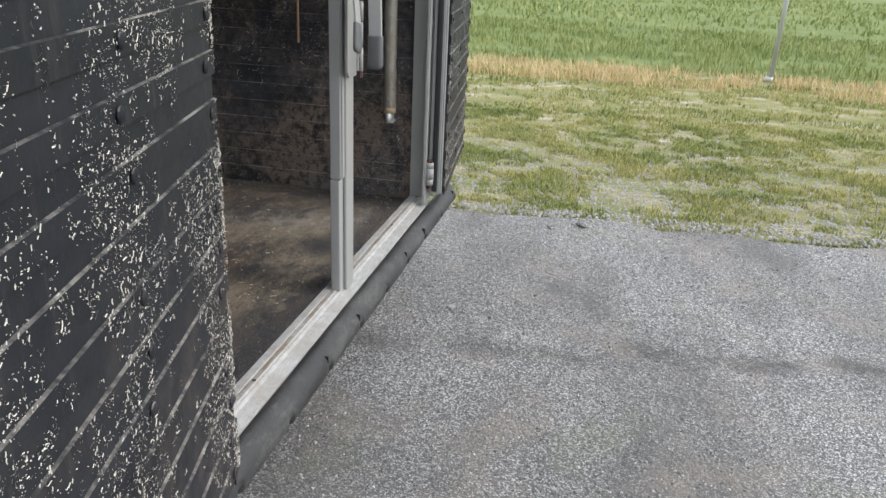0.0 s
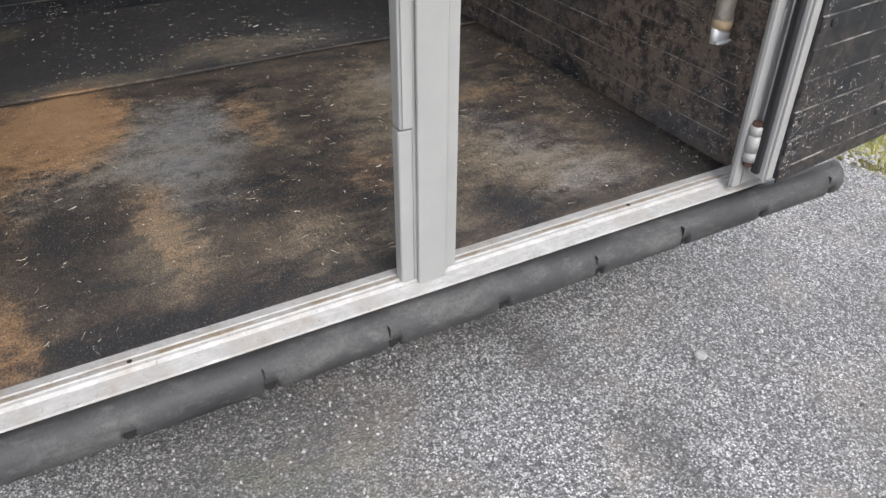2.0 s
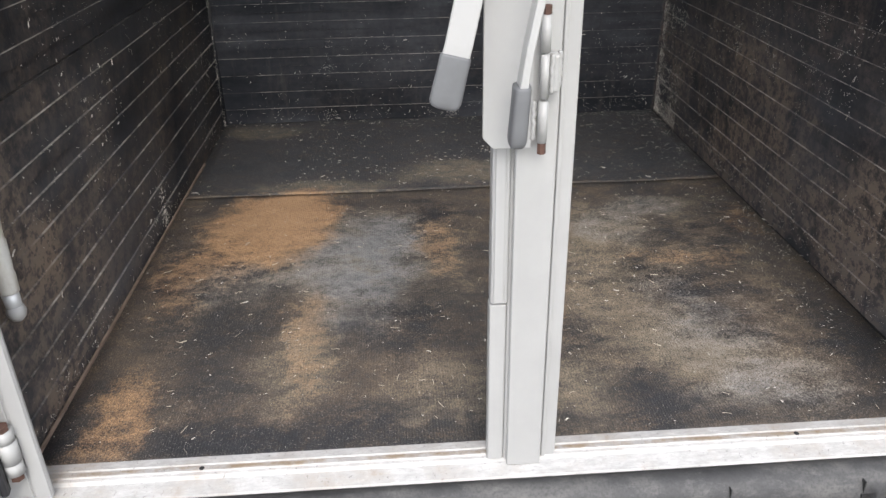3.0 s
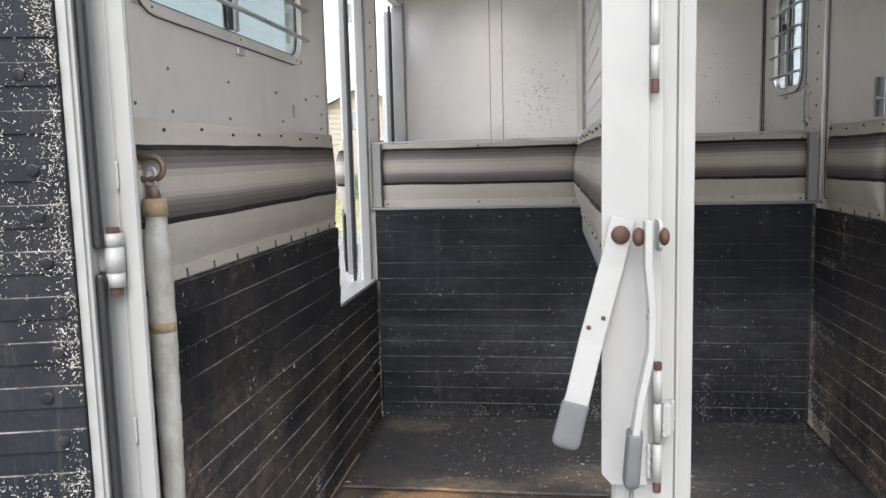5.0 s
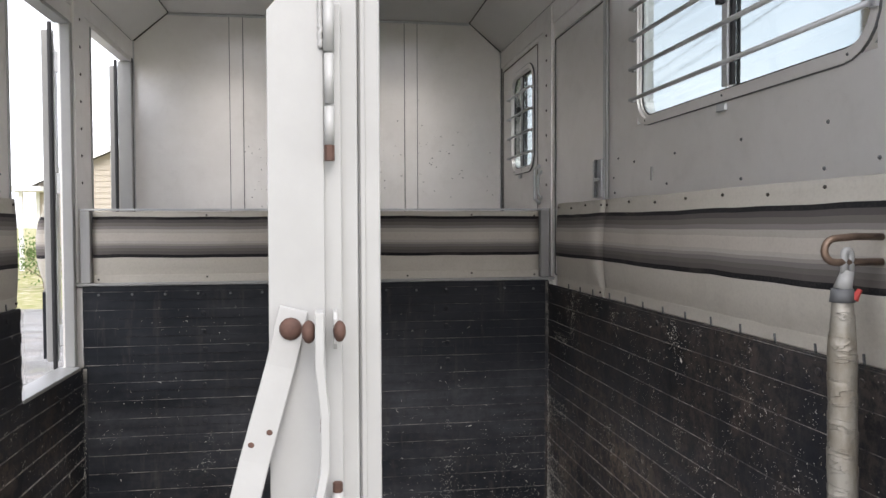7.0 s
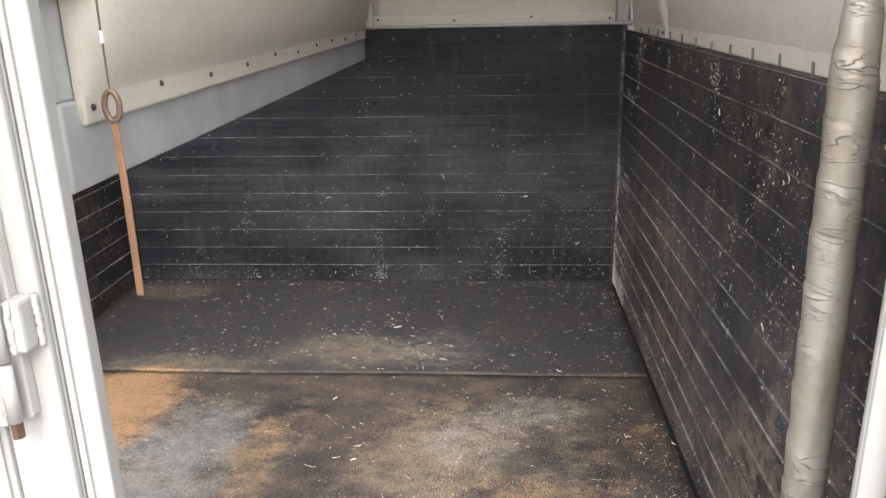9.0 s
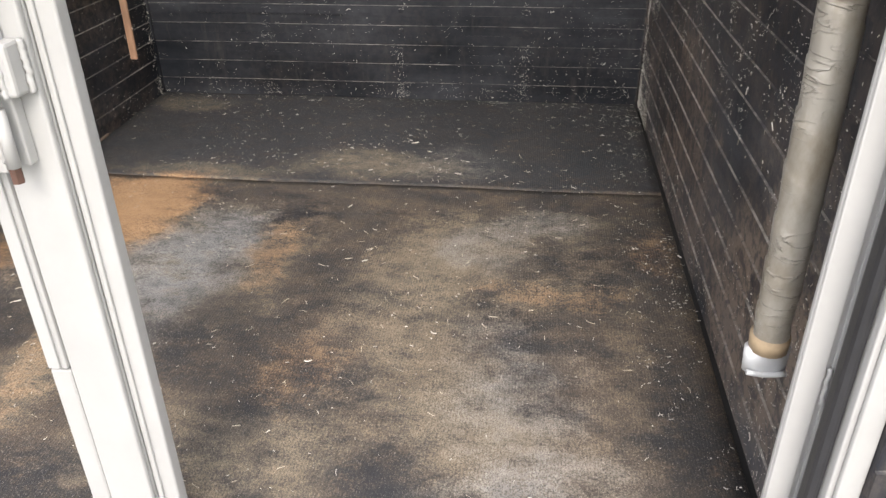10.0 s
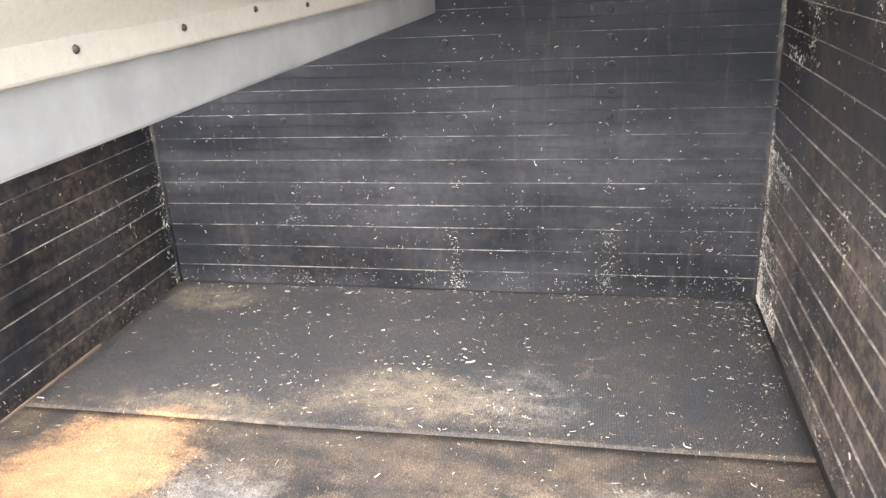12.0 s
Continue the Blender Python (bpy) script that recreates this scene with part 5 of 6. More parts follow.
for s in (-1, 1):
    for z in (0.475, 1.345, 2.15):
        hg = empty("barrel_hinge", "white painted barrel hinge with rusty bolt", "hinge", "rear door hinges")
        hg.matrix_basis = pose(0.066, s * (0.874 if s < 0 else 0.844), z)
        for a, b, r in ((-0.046, -0.022, 0.0155), (-0.021, 0.021, 0.0165), (0.022, 0.044, 0.0155)):
            bm = rod((0, 0, a), (0, 0, b), r, None, 16)
            part("knuckle", bm, WHITE, hg, "", True)
        part("bolt_head", rod((0, 0, 0.0445), (0, 0, 0.054), 0.012, None, 6), RUST, hg, "rusty bolt head")
        part("nut", rod((0, 0, -0.060), (0, 0, -0.0465), 0.0115, None, 6), RUST, hg, "rusty nut")
        part("leaf", box(-0.012, 0.004, *sorted((s * 0.012, s * 0.040)), -0.020, 0.020, 0.002), WHITE, hg)
        part("leaf", box(-0.0165, -0.006, *sorted((-s * 0.012, s * 0.010)), 0.023, 0.043, 0.002), WHITE, hg)


# ---- door keeper on the centre post ----
def flat_bar(points, across, thick, round_by=0.0012):
    """A bent flat bar through the points; across: its half-width vector, thick: its half-thickness vector."""
    bm = bmesh.new()
    a, b = Vector(across), Vector(thick)
    rings = [[bm.verts.new(Vector(p) + k) for k in (-a - b, a - b, a + b, -a + b)] for p in points]
    for r, q in zip(rings, rings[1:]):
        for j in range(4):
            bm.faces.new((r[j], r[(j + 1) % 4], q[(j + 1) % 4], q[j]))
    bm.faces.new(rings[0][::-1])
    bm.faces.new(rings[-1])
    bmesh.ops.recalc_face_normals(bm, faces=bm.faces)
    bmesh.ops.bevel(bm, geom=[e for e in bm.edges if e.calc_face_angle(0) > 0.6], offset=round_by, segments=1 if round_by < 0.002 else 3, affect="EDGES")
    return bm


keeper = empty("door_keeper", "white hinged door keeper plates with levers on the centre post", "latch")
part("flap", extrude([(-0.074, 1.775), (-0.060, 1.792), (-0.004, 1.792), (-0.004, 0.975), (-0.060, 0.975), (-0.075, 0.992)], "x", 0.0455, 0.0535, 0.001), WHITE, keeper, "white keeper plate")
part("flap", extrude([(0.052, 1.400), (0.092, 1.400), (0.100, 1.392), (0.100, 1.362), (0.092, 1.354), (0.052, 1.354)], "y", 0.0055, 0.0105, 0.001), WHITE, keeper, "white lug for the lever bolt")
for z0, z1, r in ((1.725, 1.795, 0.0082), (1.660, 1.722, 0.0072), (1.608, 1.656, 0.0072), (1.115, 1.165, 0.0082), (1.050, 1.112, 0.0072), (0.985, 1.046, 0.0082)):
    part("knuckle", rod((0.060, 0.010 if z1 < 1.2 else 0.003, z0), (0.060, 0.010 if z1 < 1.2 else 0.003, z1), r * 0.85, None, 14), WHITE, keeper, "", True)
for z0, z1 in ((1.796, 1.803), (1.588, 1.6075), (1.166, 1.178), (0.968, 0.9845)):
    part("pin_end", rod((0.060, 0.010 if z1 < 1.2 else 0.003, z0), (0.060, 0.010 if z1 < 1.2 else 0.003, z1), 0.0064, None, 6), RUST, keeper, "rusty pin end")


def weld(x, y, z0, z1, seed):
    """A lumpy painted weld seam."""
    rnd = random.Random(seed)
    k = int((z1 - z0) / 0.003)
    pts = [(x + rnd.uniform(-0.0008, 0.0008), y + rnd.uniform(-0.0012, 0.0012), z0 + (z1 - z0) * i / k) for i in range(k + 1)]
    return part("weld", tube(pts, 0.0036, 8), WHITE, keeper, "lumpy painted weld", True)


weld(0.055, -0.007, 1.73, 1.79, 1)
weld(0.055, -0.002, 0.988, 1.045, 2)
weld(0.056, 0.021, 1.056, 1.110, 3)
weld(0.034, 0.0365, 1.056, 1.110, 4)
part("bracket", box(0.0305, 0.056, 0.016, 0.033, 1.056, 1.110, 0.004), WHITE, keeper, "white welded bracket")
part("backing_plate", box(0.0305, 0.045, -0.012, 0.018, 0.98, 1.79, 0.002), WHITE, keeper)


def grip_mesh(points, across, thick):
    """A dipped plastic sleeve: oval section, rounded at its lower end."""
    bm = bmesh.new()
    p0, p1 = Vector(points[0]), Vector(points[-1])
    a, b = Vector(across), Vector(thick)
    rings = []
    for v, k in ((0, 0.94), (0.04, 1.0), (0.35, 1.0), (0.7, 1.03), (0.86, 1.04), (0.93, 0.95), (0.975, 0.78), (1.0, 0.5)):
        ring = []
        for j in range(18):
            c, q = math.cos(2 * math.pi * j / 18), math.sin(2 * math.pi * j / 18)
            ring.append(bm.verts.new(p0.lerp(p1, v) + a * k * math.copysign(abs(c) ** 0.6, c) + b * k * math.copysign(abs(q) ** 0.6, q)))
        rings.append(ring)
    for r, t in zip(rings, rings[1:]):
        for j in range(18):
            bm.faces.new((r[j], r[(j + 1) % 18], t[(j + 1) % 18], t[j]))
    bm.faces.new(rings[0][::-1])
    bm.faces.new(rings[-1])
    bmesh.ops.recalc_face_normals(bm, faces=bm.faces)
    return bm


def lever(points, across, thick, grip_points, bolt_at, bolt_axis):
    lv = part("lever", flat_bar(points, across, thick), WHITE, keeper, "white bent flat lever")
    part("grip", grip_mesh(grip_points, Vector(across) * 1.15, Vector(thick) * 2.2), GRIP, lv, "grey dipped grip", True)
    face = Vector(thick).normalized() * (1 if Vector(thick).x > 0 else -1)
    for k, w in ((0.42, 0.45), (0.46, -0.5)):
        i = int(k * (len(points) - 1))
        at = Vector(points[i]).lerp(Vector(points[i + 1]), k * (len(points) - 1) - i) + Vector(across) * w + face * Vector(thick).length
        chip = part("rust_chip", dome(0.0042, 0.0006, 8), RUST, lv, "rusty chip in the paint")
        chip.matrix_basis = Matrix.Translation(at) @ face.to_track_quat("Z", "Y").to_matrix().to_4x4()
    for d in bolt_axis:
        b = part("bolt_head", dome(0.0145, 0.009, 14), RUST, lv, "rusty round bolt head", True)
        b.matrix_basis = Matrix.Translation(Vector(bolt_at) + Vector(d) * 0.006) @ Vector(d).to_track_quat("Z", "Y").to_matrix().to_4x4()
    return lv


ang = Vector((0, 0.97, -0.245)) * 0.0185
lever([(0.061, -0.043, 1.402), (0.064, -0.060, 1.33), (0.078, -0.092, 1.215), (0.092, -0.112, 1.135), (0.096, -0.122, 1.10)], ang, (0.003, 0, 0),
      [(0.094, -0.116, 1.122), (0.099, -0.130, 1.065), (0.100, -0.134, 1.052)], (0.060, -0.047, 1.377), ((1, 0, 0),))
lever([(0.100, -0.011, 1.402), (0.100, -0.011, 1.335), (0.101, -0.005, 1.275), (0.103, -0.006, 1.21), (0.110, -0.022, 1.135), (0.114, -0.031, 1.075)], (0.017, 0, 0), (0, 0.0055, 0),
      [(0.114, -0.030, 1.085), (0.115, -0.035, 1.02), (0.116, -0.036, 1.00)], (0.098, -0.018, 1.377), ((0, -1, 0),))
b = part("bolt_end", dome(0.0135, 0.008, 14), RUST, keeper, "rusty round bolt head", True)
b.matrix_basis = pose(0.098, 0.013, 1.377, -90, 0, 0)


# ---- butt bars hanging at the jambs ----
def butt_bar(x, y, z0, z1, r, body_mat, label, bands, taper=1.0):
    bb = empty("butt_bar", label, "butt bar", "hanging butt bars")
    bm = bmesh.new()
    n, seg = 220, 28
    rings = []
    for i in range(n + 1):
        v = i / n
        z = z0 + (z1 - z0) * v
        k = r * (1 + 0.05 * noise.noise((z * 9, x, y)) + (0.07 * math.sin(min(1, v * 1.1) * math.pi) if bands else 0))
        k *= taper + (1 - taper) * min(1.0, v / 0.75)
        if v > 0.86:
            k *= 1 - 0.30 * ((v - 0.86) / 0.14) ** 1.3
        ring = []
        for j in range(seg):
            a = 2 * math.pi * j / seg
            w = k + (0.0012 if bands else 0.0008) * noise.noise((math.cos(a) * 1.2 + 4, math.sin(a) * 1.2, z * 22)) + (0.0004 if bands else 0.0003) * (1 - abs(noise.noise((math.cos(a) * 2, math.sin(a) * 2, z * 80)))) ** 4
            if bands:
                w += 0.0016 * ((z / 0.062 + a / (2 * math.pi) + 0.12 * noise.noise((z * 7, a, 2.0))) % 1.0)
            ring.append(bm.verts.new((x + w * math.cos(a), y + w * math.sin(a), z)))
        rings.append(ring)
    for a, b in zip(rings, rings[1:]):
        for j in range(seg):
            bm.faces.new((a[j], a[(j + 1) % seg], b[(j + 1) % seg], b[j]))
    bm.faces.new(rings[0][::-1])
    bm.faces.new(rings[-1])
    bmesh.ops.recalc_face_normals(bm, faces=bm.faces)
    part("bar", bm, body_mat, bb, "", True)
    return bb


right_bar = butt_bar(-0.10, 0.843, 0.715, 1.385, 0.0212, TAPE, "vertical butt bar wrapped in wrinkled silver tape", True)
part("worn_end", rod((-0.10, 0.843, 0.700), (-0.10, 0.843, 0.722), 0.0236, 0.0244, 18), TAPE_WORN, right_bar, "frayed brown tape end", True)
fitting = part("end_fitting", rod((0, 0, 0), (0, 0, 0.036), 0.0235, 0.0250, 20), RAIL, right_bar, "flattened aluminium end", True)
fitting.matrix_basis = Matrix.Translation((-0.10, 0.843, 0.666)) @ Matrix.Diagonal((0.6, 1.15, 1, 1))
part("end_lip", tube([(-0.086, 0.843 + 0.024 * k, 0.668 + 0.003 * k * k) for k in (-1, -0.6, -0.2, 0.2, 0.6, 1)], 0.004, 8), RAIL, right_bar, "", True)
part("wrap", rod((-0.10, 0.843, 1.378), (-0.10, 0.843, 1.400), 0.0200, 0.0170, 18), GRIP, right_bar, "grey and red tape wrap", True)
part("wrap_end", rod((-0.088, 0.855, 1.382), (-0.086, 0.864, 1.399), 0.007, 0.004, 8), RED, right_bar, "torn red tape end")
part("neck", rod((-0.10, 0.843, 1.398), (-0.10, 0.853, 1.428), 0.0145, 0.0105, 14), WHITE, right_bar, "white sleeve", True)
part("eye", tube([(-0.10, 0.846, 1.425), (-0.10, 0.846, 1.45)] + [(-0.10, 0.852 - 0.006 * math.cos(a), 1.456 + 0.006 * math.sin(a)) for a in np.linspace(0, math.pi, 9)] + [(-0.10, 0.858, 1.45), (-0.10, 0.858, 1.425)], 0.0062, 10), WHITE, right_bar, "white wire eye", True)
hook_r = tagged(put("bar_hook", tube([(-0.10, 0.915, 1.484), (-0.10, 0.865, 1.485), (-0.10, 0.840, 1.483)] + [(-0.10, 0.830 - 0.0195 * math.sin(a), 1.4625 + 0.0195 * math.cos(a)) for a in np.linspace(0.2, math.pi - 0.1, 9)] + [(-0.10, 0.850, 1.443), (-0.10, 0.915, 1.443)], 0.0061, 12), CHAINRUST, None, True), "rusty bent steel hook holding the butt bar", "hook")

# the bar leans a little off the wall towards its hook
lean = Matrix.Translation((-0.10, 0.843, 0.70)) @ pose(0, 0, 0, 0.85, 0, 0) @ Matrix.Translation((0.10, -0.843, -0.70))
right_bar.matrix_basis = lean
hook_r.matrix_basis = Matrix.Translation((0, -0.011, 0))

left_bar = butt_bar(-0.10, -0.886, 0.690, 1.425, 0.0235, TAPE_PALE, "vertical butt bar in grey-white tape with brown worn bands", True, 0.70)
part("worn_band", rod((-0.10, -0.886, 1.185), (-0.10, -0.886, 1.204), 0.0252, 0.0258, 18), TAPE_WORN, left_bar, "brown torn tape band", True)
part("torn_top", rod((-0.10, -0.886, 1.405), (-0.10, -0.886, 1.438), 0.0238, 0.0215, 18), TAPE_WORN, left_bar, "torn dirty tape top", True)
part("end_fitting", rod((-0.10, -0.886, 0.690), (-0.10, -0.884, 0.655), 0.015, 0.013, 12), RAIL, left_bar, "metal end", True)
part("end_foot", dome(0.017, 0.020, 12), WHITE, left_bar, "", True).matrix_basis = pose(-0.10, -0.884, 0.650)
part("neck", rod((-0.10, -0.886, 1.435), (-0.10, -0.888, 1.462), 0.013, 0.010, 12), CHAINRUST, left_bar, "rusty neck", True)
part("eye", tube([(-0.10, -0.881, 1.452), (-0.10, -0.881, 1.482)] + [(-0.10, -0.888 + 0.007 * math.cos(a), 1.486 + 0.007 * math.sin(a)) for a in np.linspace(0, math.pi, 9)] + [(-0.10, -0.895, 1.482), (-0.10, -0.895, 1.452)], 0.0048, 10), RAIL, left_bar, "wire eye", True)
tagged(put("bar_hook", tube([(-0.10, -0.918, 1.515), (-0.10, -0.900, 1.515)] + [(-0.10, -0.884 + 0.0195 * math.cos(a), 1.4945 + 0.0205 * math.sin(a)) for a in np.linspace(math.pi / 2, -math.pi / 2, 13)] + [(-0.10, -0.900, 1.474), (-0.10, -0.918, 1.474)], 0.0062, 14), CHAINRUST, None, True), "rusty bent steel hook holding the butt bar", "hook")

# ---- pull strap on the divider ----
strap = empty("pull_strap", "brown strap on a rusty ring hanging at the divider", "strap")
SX, SY = -0.137, 0.056
part("wire", tube([(SX - 0.02, SY - 0.025, 1.72), (SX - 0.004, SY - 0.004, 1.62), (SX + 0.003, SY + 0.003, 1.48), (SX, SY, 1.35), (SX, SY, 1.283)], 0.0013, 6), CHAINRUST, strap)
part("crimp", rod((SX, SY, 1.335), (SX, SY, 1.348), 0.004, None, 8), RAIL, strap)
part("ring", tube([(SX, SY + 0.0085 * math.sin(a), 1.267 + 0.0165 * math.cos(a)) for a in np.linspace(0, 2 * math.pi, 24, endpoint=False)], 0.0036, 8, True), CHAINRUST, strap, "rusty oval link", True)
part("band", flat_bar([(SX, SY, 1.252), (SX, SY + 0.001, 1.16), (SX, SY, 1.042)], (0, 0.0042, 0), (0.0022, 0, 0)), STRAP, strap, "brown leather strap")


# ---- chaff ----
def chaff(name, parent, count, frame_of, width, z0, z1, seed, grain=(0.6, 1.8), curl=0.4, cluster=3.0, cut=0.0, edge_bias=0.0, columns=(), low=0.0):
    """Pale crumbs and curled shavings stuck to a surface given by frame_of: u along, out, w up. Sizes in millimetres."""
    rnd = random.Random(seed)
    v, f = [], []
    made = tries = 0
    while made < count and tries < count * 40:
        tries += 1
        u, w = rnd.uniform(0, width), rnd.uniform(z0, z1)
        free = False
        if edge_bias and rnd.random() < edge_bias:
            u, free = abs(rnd.gauss(0, 0.018)), True
        elif columns and rnd.random() < 0.3:
            u = min(width, max(0, rnd.choice(columns) + rnd.gauss(0, 0.014)))
        if low and rnd.random() < low:
            w = z0 + abs(rnd.gauss(0, 0.035))
            free = True
            if w > z1:
                continue
        dens = noise.noise((u * cluster, w * cluster, seed)) + 0.8 * noise.noise((u * cluster * 5, w * cluster * 5, seed + 7))
        if dens < (cut - 0.35 if free else cut) + rnd.uniform(-0.25, 0.25):
            continue
        a = rnd.uniform(0, 2 * math.pi)
        k = len(v)
        size = rnd.uniform(*grain) * 0.001 * (1.7 if rnd.random() < 0.12 else 1.0)
        pts = []
        if rnd.random() < curl:
            turn = rnd.uniform(-2.2, 2.2)
            step, th, q = size * rnd.uniform(1.0, 2.1), max(0.0004, size * rnd.uniform(0.18, 0.36)), a
            x = y = 0.0
            for i in range(4):
                nx, ny = -math.sin(q), math.cos(q)
                pts.append((x + nx * th, y + ny * th, 0.0004))
                pts.append((x - nx * th, y - ny * th, 0.0004 + th * 1.6))
                x, y, q = x + step * math.cos(q), y + step * math.sin(q), q + turn / 3
            f += [(k + 2 * i, k + 2 * i + 1, k + 2 * i + 3, k + 2 * i + 2) for i in range(3)]
        else:
            for j in range(4):
                r = size * rnd.uniform(0.55, 1.1)
                b = a + j * math.pi / 2
                pts.append((r * math.cos(b), 0.7 * r * math.sin(b), 0.0))
            pts.append((0, 0, size * 0.6))
            f += [(k, k + 1, k + 4), (k + 1, k + 2, k + 4), (k + 2, k + 3, k + 4), (k + 3, k, k + 4)]
        v += [tuple(frame_of @ Vector((u + p, 0.0004 + o, w + q))) for p, q, o in pts]
        made += 1
    me = bpy.data.meshes.new(name)
    me.from_pydata(v, [], f)
    me.materials.append(CHAFF)
    ob = new(name, me)
    if parent is not None:
        ob.parent = parent
    return tagged(ob, "pale dry chaff and shavings", "chaff" if parent is None else "", kind="stuff")


ON_FLOOR = Matrix(((0, 0, 1, FRONT), (1, 0, 0, -HALF), (0, 1, 0, FLOOR + 0.003), (0, 0, 0, 1)))
chaff("chaff", None, 600, ON_FLOOR @ Matrix.Translation((0, 0.003, 0)), 2 * HALF - 0.03, 0.02, 0.76, 21, (1.1, 2.8), 0.75, 2.4, 0.05, 0, (), 0.12)
chaff("chaff", None, 650, ON_FLOOR, 2 * HALF - 0.03, 0.77, 2.03, 22, (0.6, 1.9), 0.75, 2.0, -0.2)
chaff("chaff", wall_chest, 1500, facing(FRONT + 0.006, HALF, -90), 2 * HALF, FLOOR + 0.01, 0.72, 23, (0.7, 1.9), 0.2, 3.0, 0.08, 0, (0.43, 0.88, 1.39), 0.2)
chaff("chaff", wall_chest, 300, facing(FRONT + 0.006, HALF, -90), 2 * HALF, 0.72, 1.2, 24, (0.8, 2.0), 0.3, 3.0, 0.05)
chaff("chaff", wall_right, 4600, facing(REAR, HALF - 0.006, 180), REAR - FRONT, FLOOR + 0.01, 1.25, 25, (0.7, 1.8), 0.14, 2.6, 0.1, 0, (2.02, 1.70, 1.30, 0.85))
chaff("chaff", wall_right, 1000, facing(REAR, HALF - 0.006, 180), REAR - FRONT, FLOOR + 0.01, 0.60, 26, (0.6, 1.8), 0.2, 3.0, 0.1, 0, (2.03, 2.0, 0.06), 0.25)
chaff("chaff", wall_right, 2200, facing(REAR - 1.78, HALF - 0.006, 180), REAR - FRONT - 1.79, FLOOR + 0.006, 0.80, 31, (0.8, 2.2), 0.3, 4.0, -0.1, 0, (0.25, 0.22), 0.2)
chaff("chaff", wall_right, 160, facing(-1.62, HALF - 0.005, 180), 0.34, 1.035, 1.075, 33, (0.6, 1.8), 0.3, 9.0, -0.2)
chaff("chaff", None, 800, ON_FLOOR @ Matrix.Translation((2 * HALF - 0.16, 0.002, 0)), 0.14, 0.01, 2.0, 32, (0.7, 1.9), 0.45, 4.0, -0.1, 0, (0.125, 0.11))
chaff("chaff", wall_left, 1800, facing(FRONT, -HALF + 0.006, 0), REAR - FRONT, FLOOR + 0.01, 0.96, 27, (0.7, 2.0), 0.4, 2.6, 0.1, 0, (0.03, 1.0), 0.15)
chaff("chaff", wall_left, 1100, facing(ESC_X1, -HALF + 0.006, 0), REAR - ESC_X1, 0.98, 1.25, 28, (0.5, 1.4), 0.2, 2.6, 0.05, 0.35)
chaff("chaff", door_left, 20000, pose(0.016, 0.0488, 0), 0.740, 0.39, 1.76, 29, (0.35, 1.15), 0.45, 6.0, 0.02, 0.07)
flip = pose(0.026, -0.0495, 0) @ Matrix.Diagonal((1, -1, 1, 1))
chaff("chaff", door_right, 5200, flip, 0.812, 0.39, 1.76, 30, (0.4, 1.2), 0.45, 5.0, 0.14, 0.08)


def straws(name, parent, count, frame_of, width, z0, z1, seed, size=(4, 16), label="loose straw and hay stalks"):
    """Thin bent stalks lying on a surface; lengths in millimetres."""
    rnd = random.Random(seed)
    v, f = [], []
    for _ in range(count):
        u, w = rnd.uniform(0, width), rnd.uniform(z0, z1)
        if noise.noise((u * 3, w * 3, seed)) + rnd.uniform(-0.35, 0.35) < -0.1:
            continue
        a, turn = rnd.uniform(0, 2 * math.pi), rnd.uniform(-0.35, 0.35)
        step, th = rnd.uniform(*size) * 0.001 / 3, rnd.uniform(0.0003, 0.00065)
        k = len(v)
        for i in range(4):
            c, q = math.cos(a), math.sin(a)
            for d, o in ((-th, 0.0004), (0, 0.0004 + th * 1.5), (th, 0.0004)):
                v.append(tuple(frame_of @ Vector((u - q * d, o, w + c * d))))
            u, w, a = u + step * c, w + step * q, a + turn
        for i in range(3):
            for j in range(2):
                f.append((k + 3 * i + j, k + 3 * i + j + 1, k + 3 * i + j + 4, k + 3 * i + j + 3))
    me = bpy.data.meshes.new(name)
    me.from_pydata(v, [], f)
    me.materials.append(HAY)
    ob = new(name, me)
    ob.parent = parent
    return tagged(ob, label, "straw" if parent is None else "", kind="stuff")


straws("straw", None, 420, ON_FLOOR @ Matrix.Translation((0, 0.003, 0)), 2 * HALF - 0.05, 0.03, 0.77, 51, (3, 14))
straws("straw", None, 300, ON_FLOOR @ Matrix.Translation((0, 0.001, 0)), 2 * HALF - 0.05, 0.78, 2.02, 52, (4, 24))
straws("straw", wall_right, 300, facing(REAR, HALF - 0.0055, 180), REAR - FRONT, FLOOR + 0.02, 1.25, 53, (3, 9))


def drive_grit(count, seed):
    """Loose pale chips lying on the worn drive behind the trailer."""
    rng = np.random.default_rng(seed)
    v, f = [], []
    for _ in range(count):
        x, y = rng.uniform(-0.3, 4.2), rng.uniform(-2.6, 1.9)
        if noise.noise((x * 1.7, y * 1.7, seed)) + rng.uniform(-0.5, 0.5) < -0.1:
            continue
        r, a = rng.uniform(0.0022, 0.0055) * (1.5 if rng.uniform() < 0.06 else 1.0), rng.uniform(0, 6.28)
        k = len(v)
        ring = [(math.cos(a + 1.57 * j + 0.4 * rng.uniform()), math.sin(a + 1.57 * j + 0.4 * rng.uniform())) for j in range(4)]
        v += [(x + r * c, y + 0.8 * r * q, GROUND - 0.001) for c, q in ring] + [(x + 0.55 * r * c, y + 0.5 * r * q, GROUND + r * 0.75) for c, q in ring]
        f += [(k + j, k + (j + 1) % 4, k + 4 + (j + 1) % 4, k + 4 + j) for j in range(4)] + [(k + 4, k + 5, k + 6, k + 7)]
    me = bpy.data.meshes.new("grit")
    me.from_pydata(v, [], f)
    me.materials.append(GRIT)
    return tagged(new("grit", me), "loose pale stone chips on the asphalt", "grit", kind="stuff")


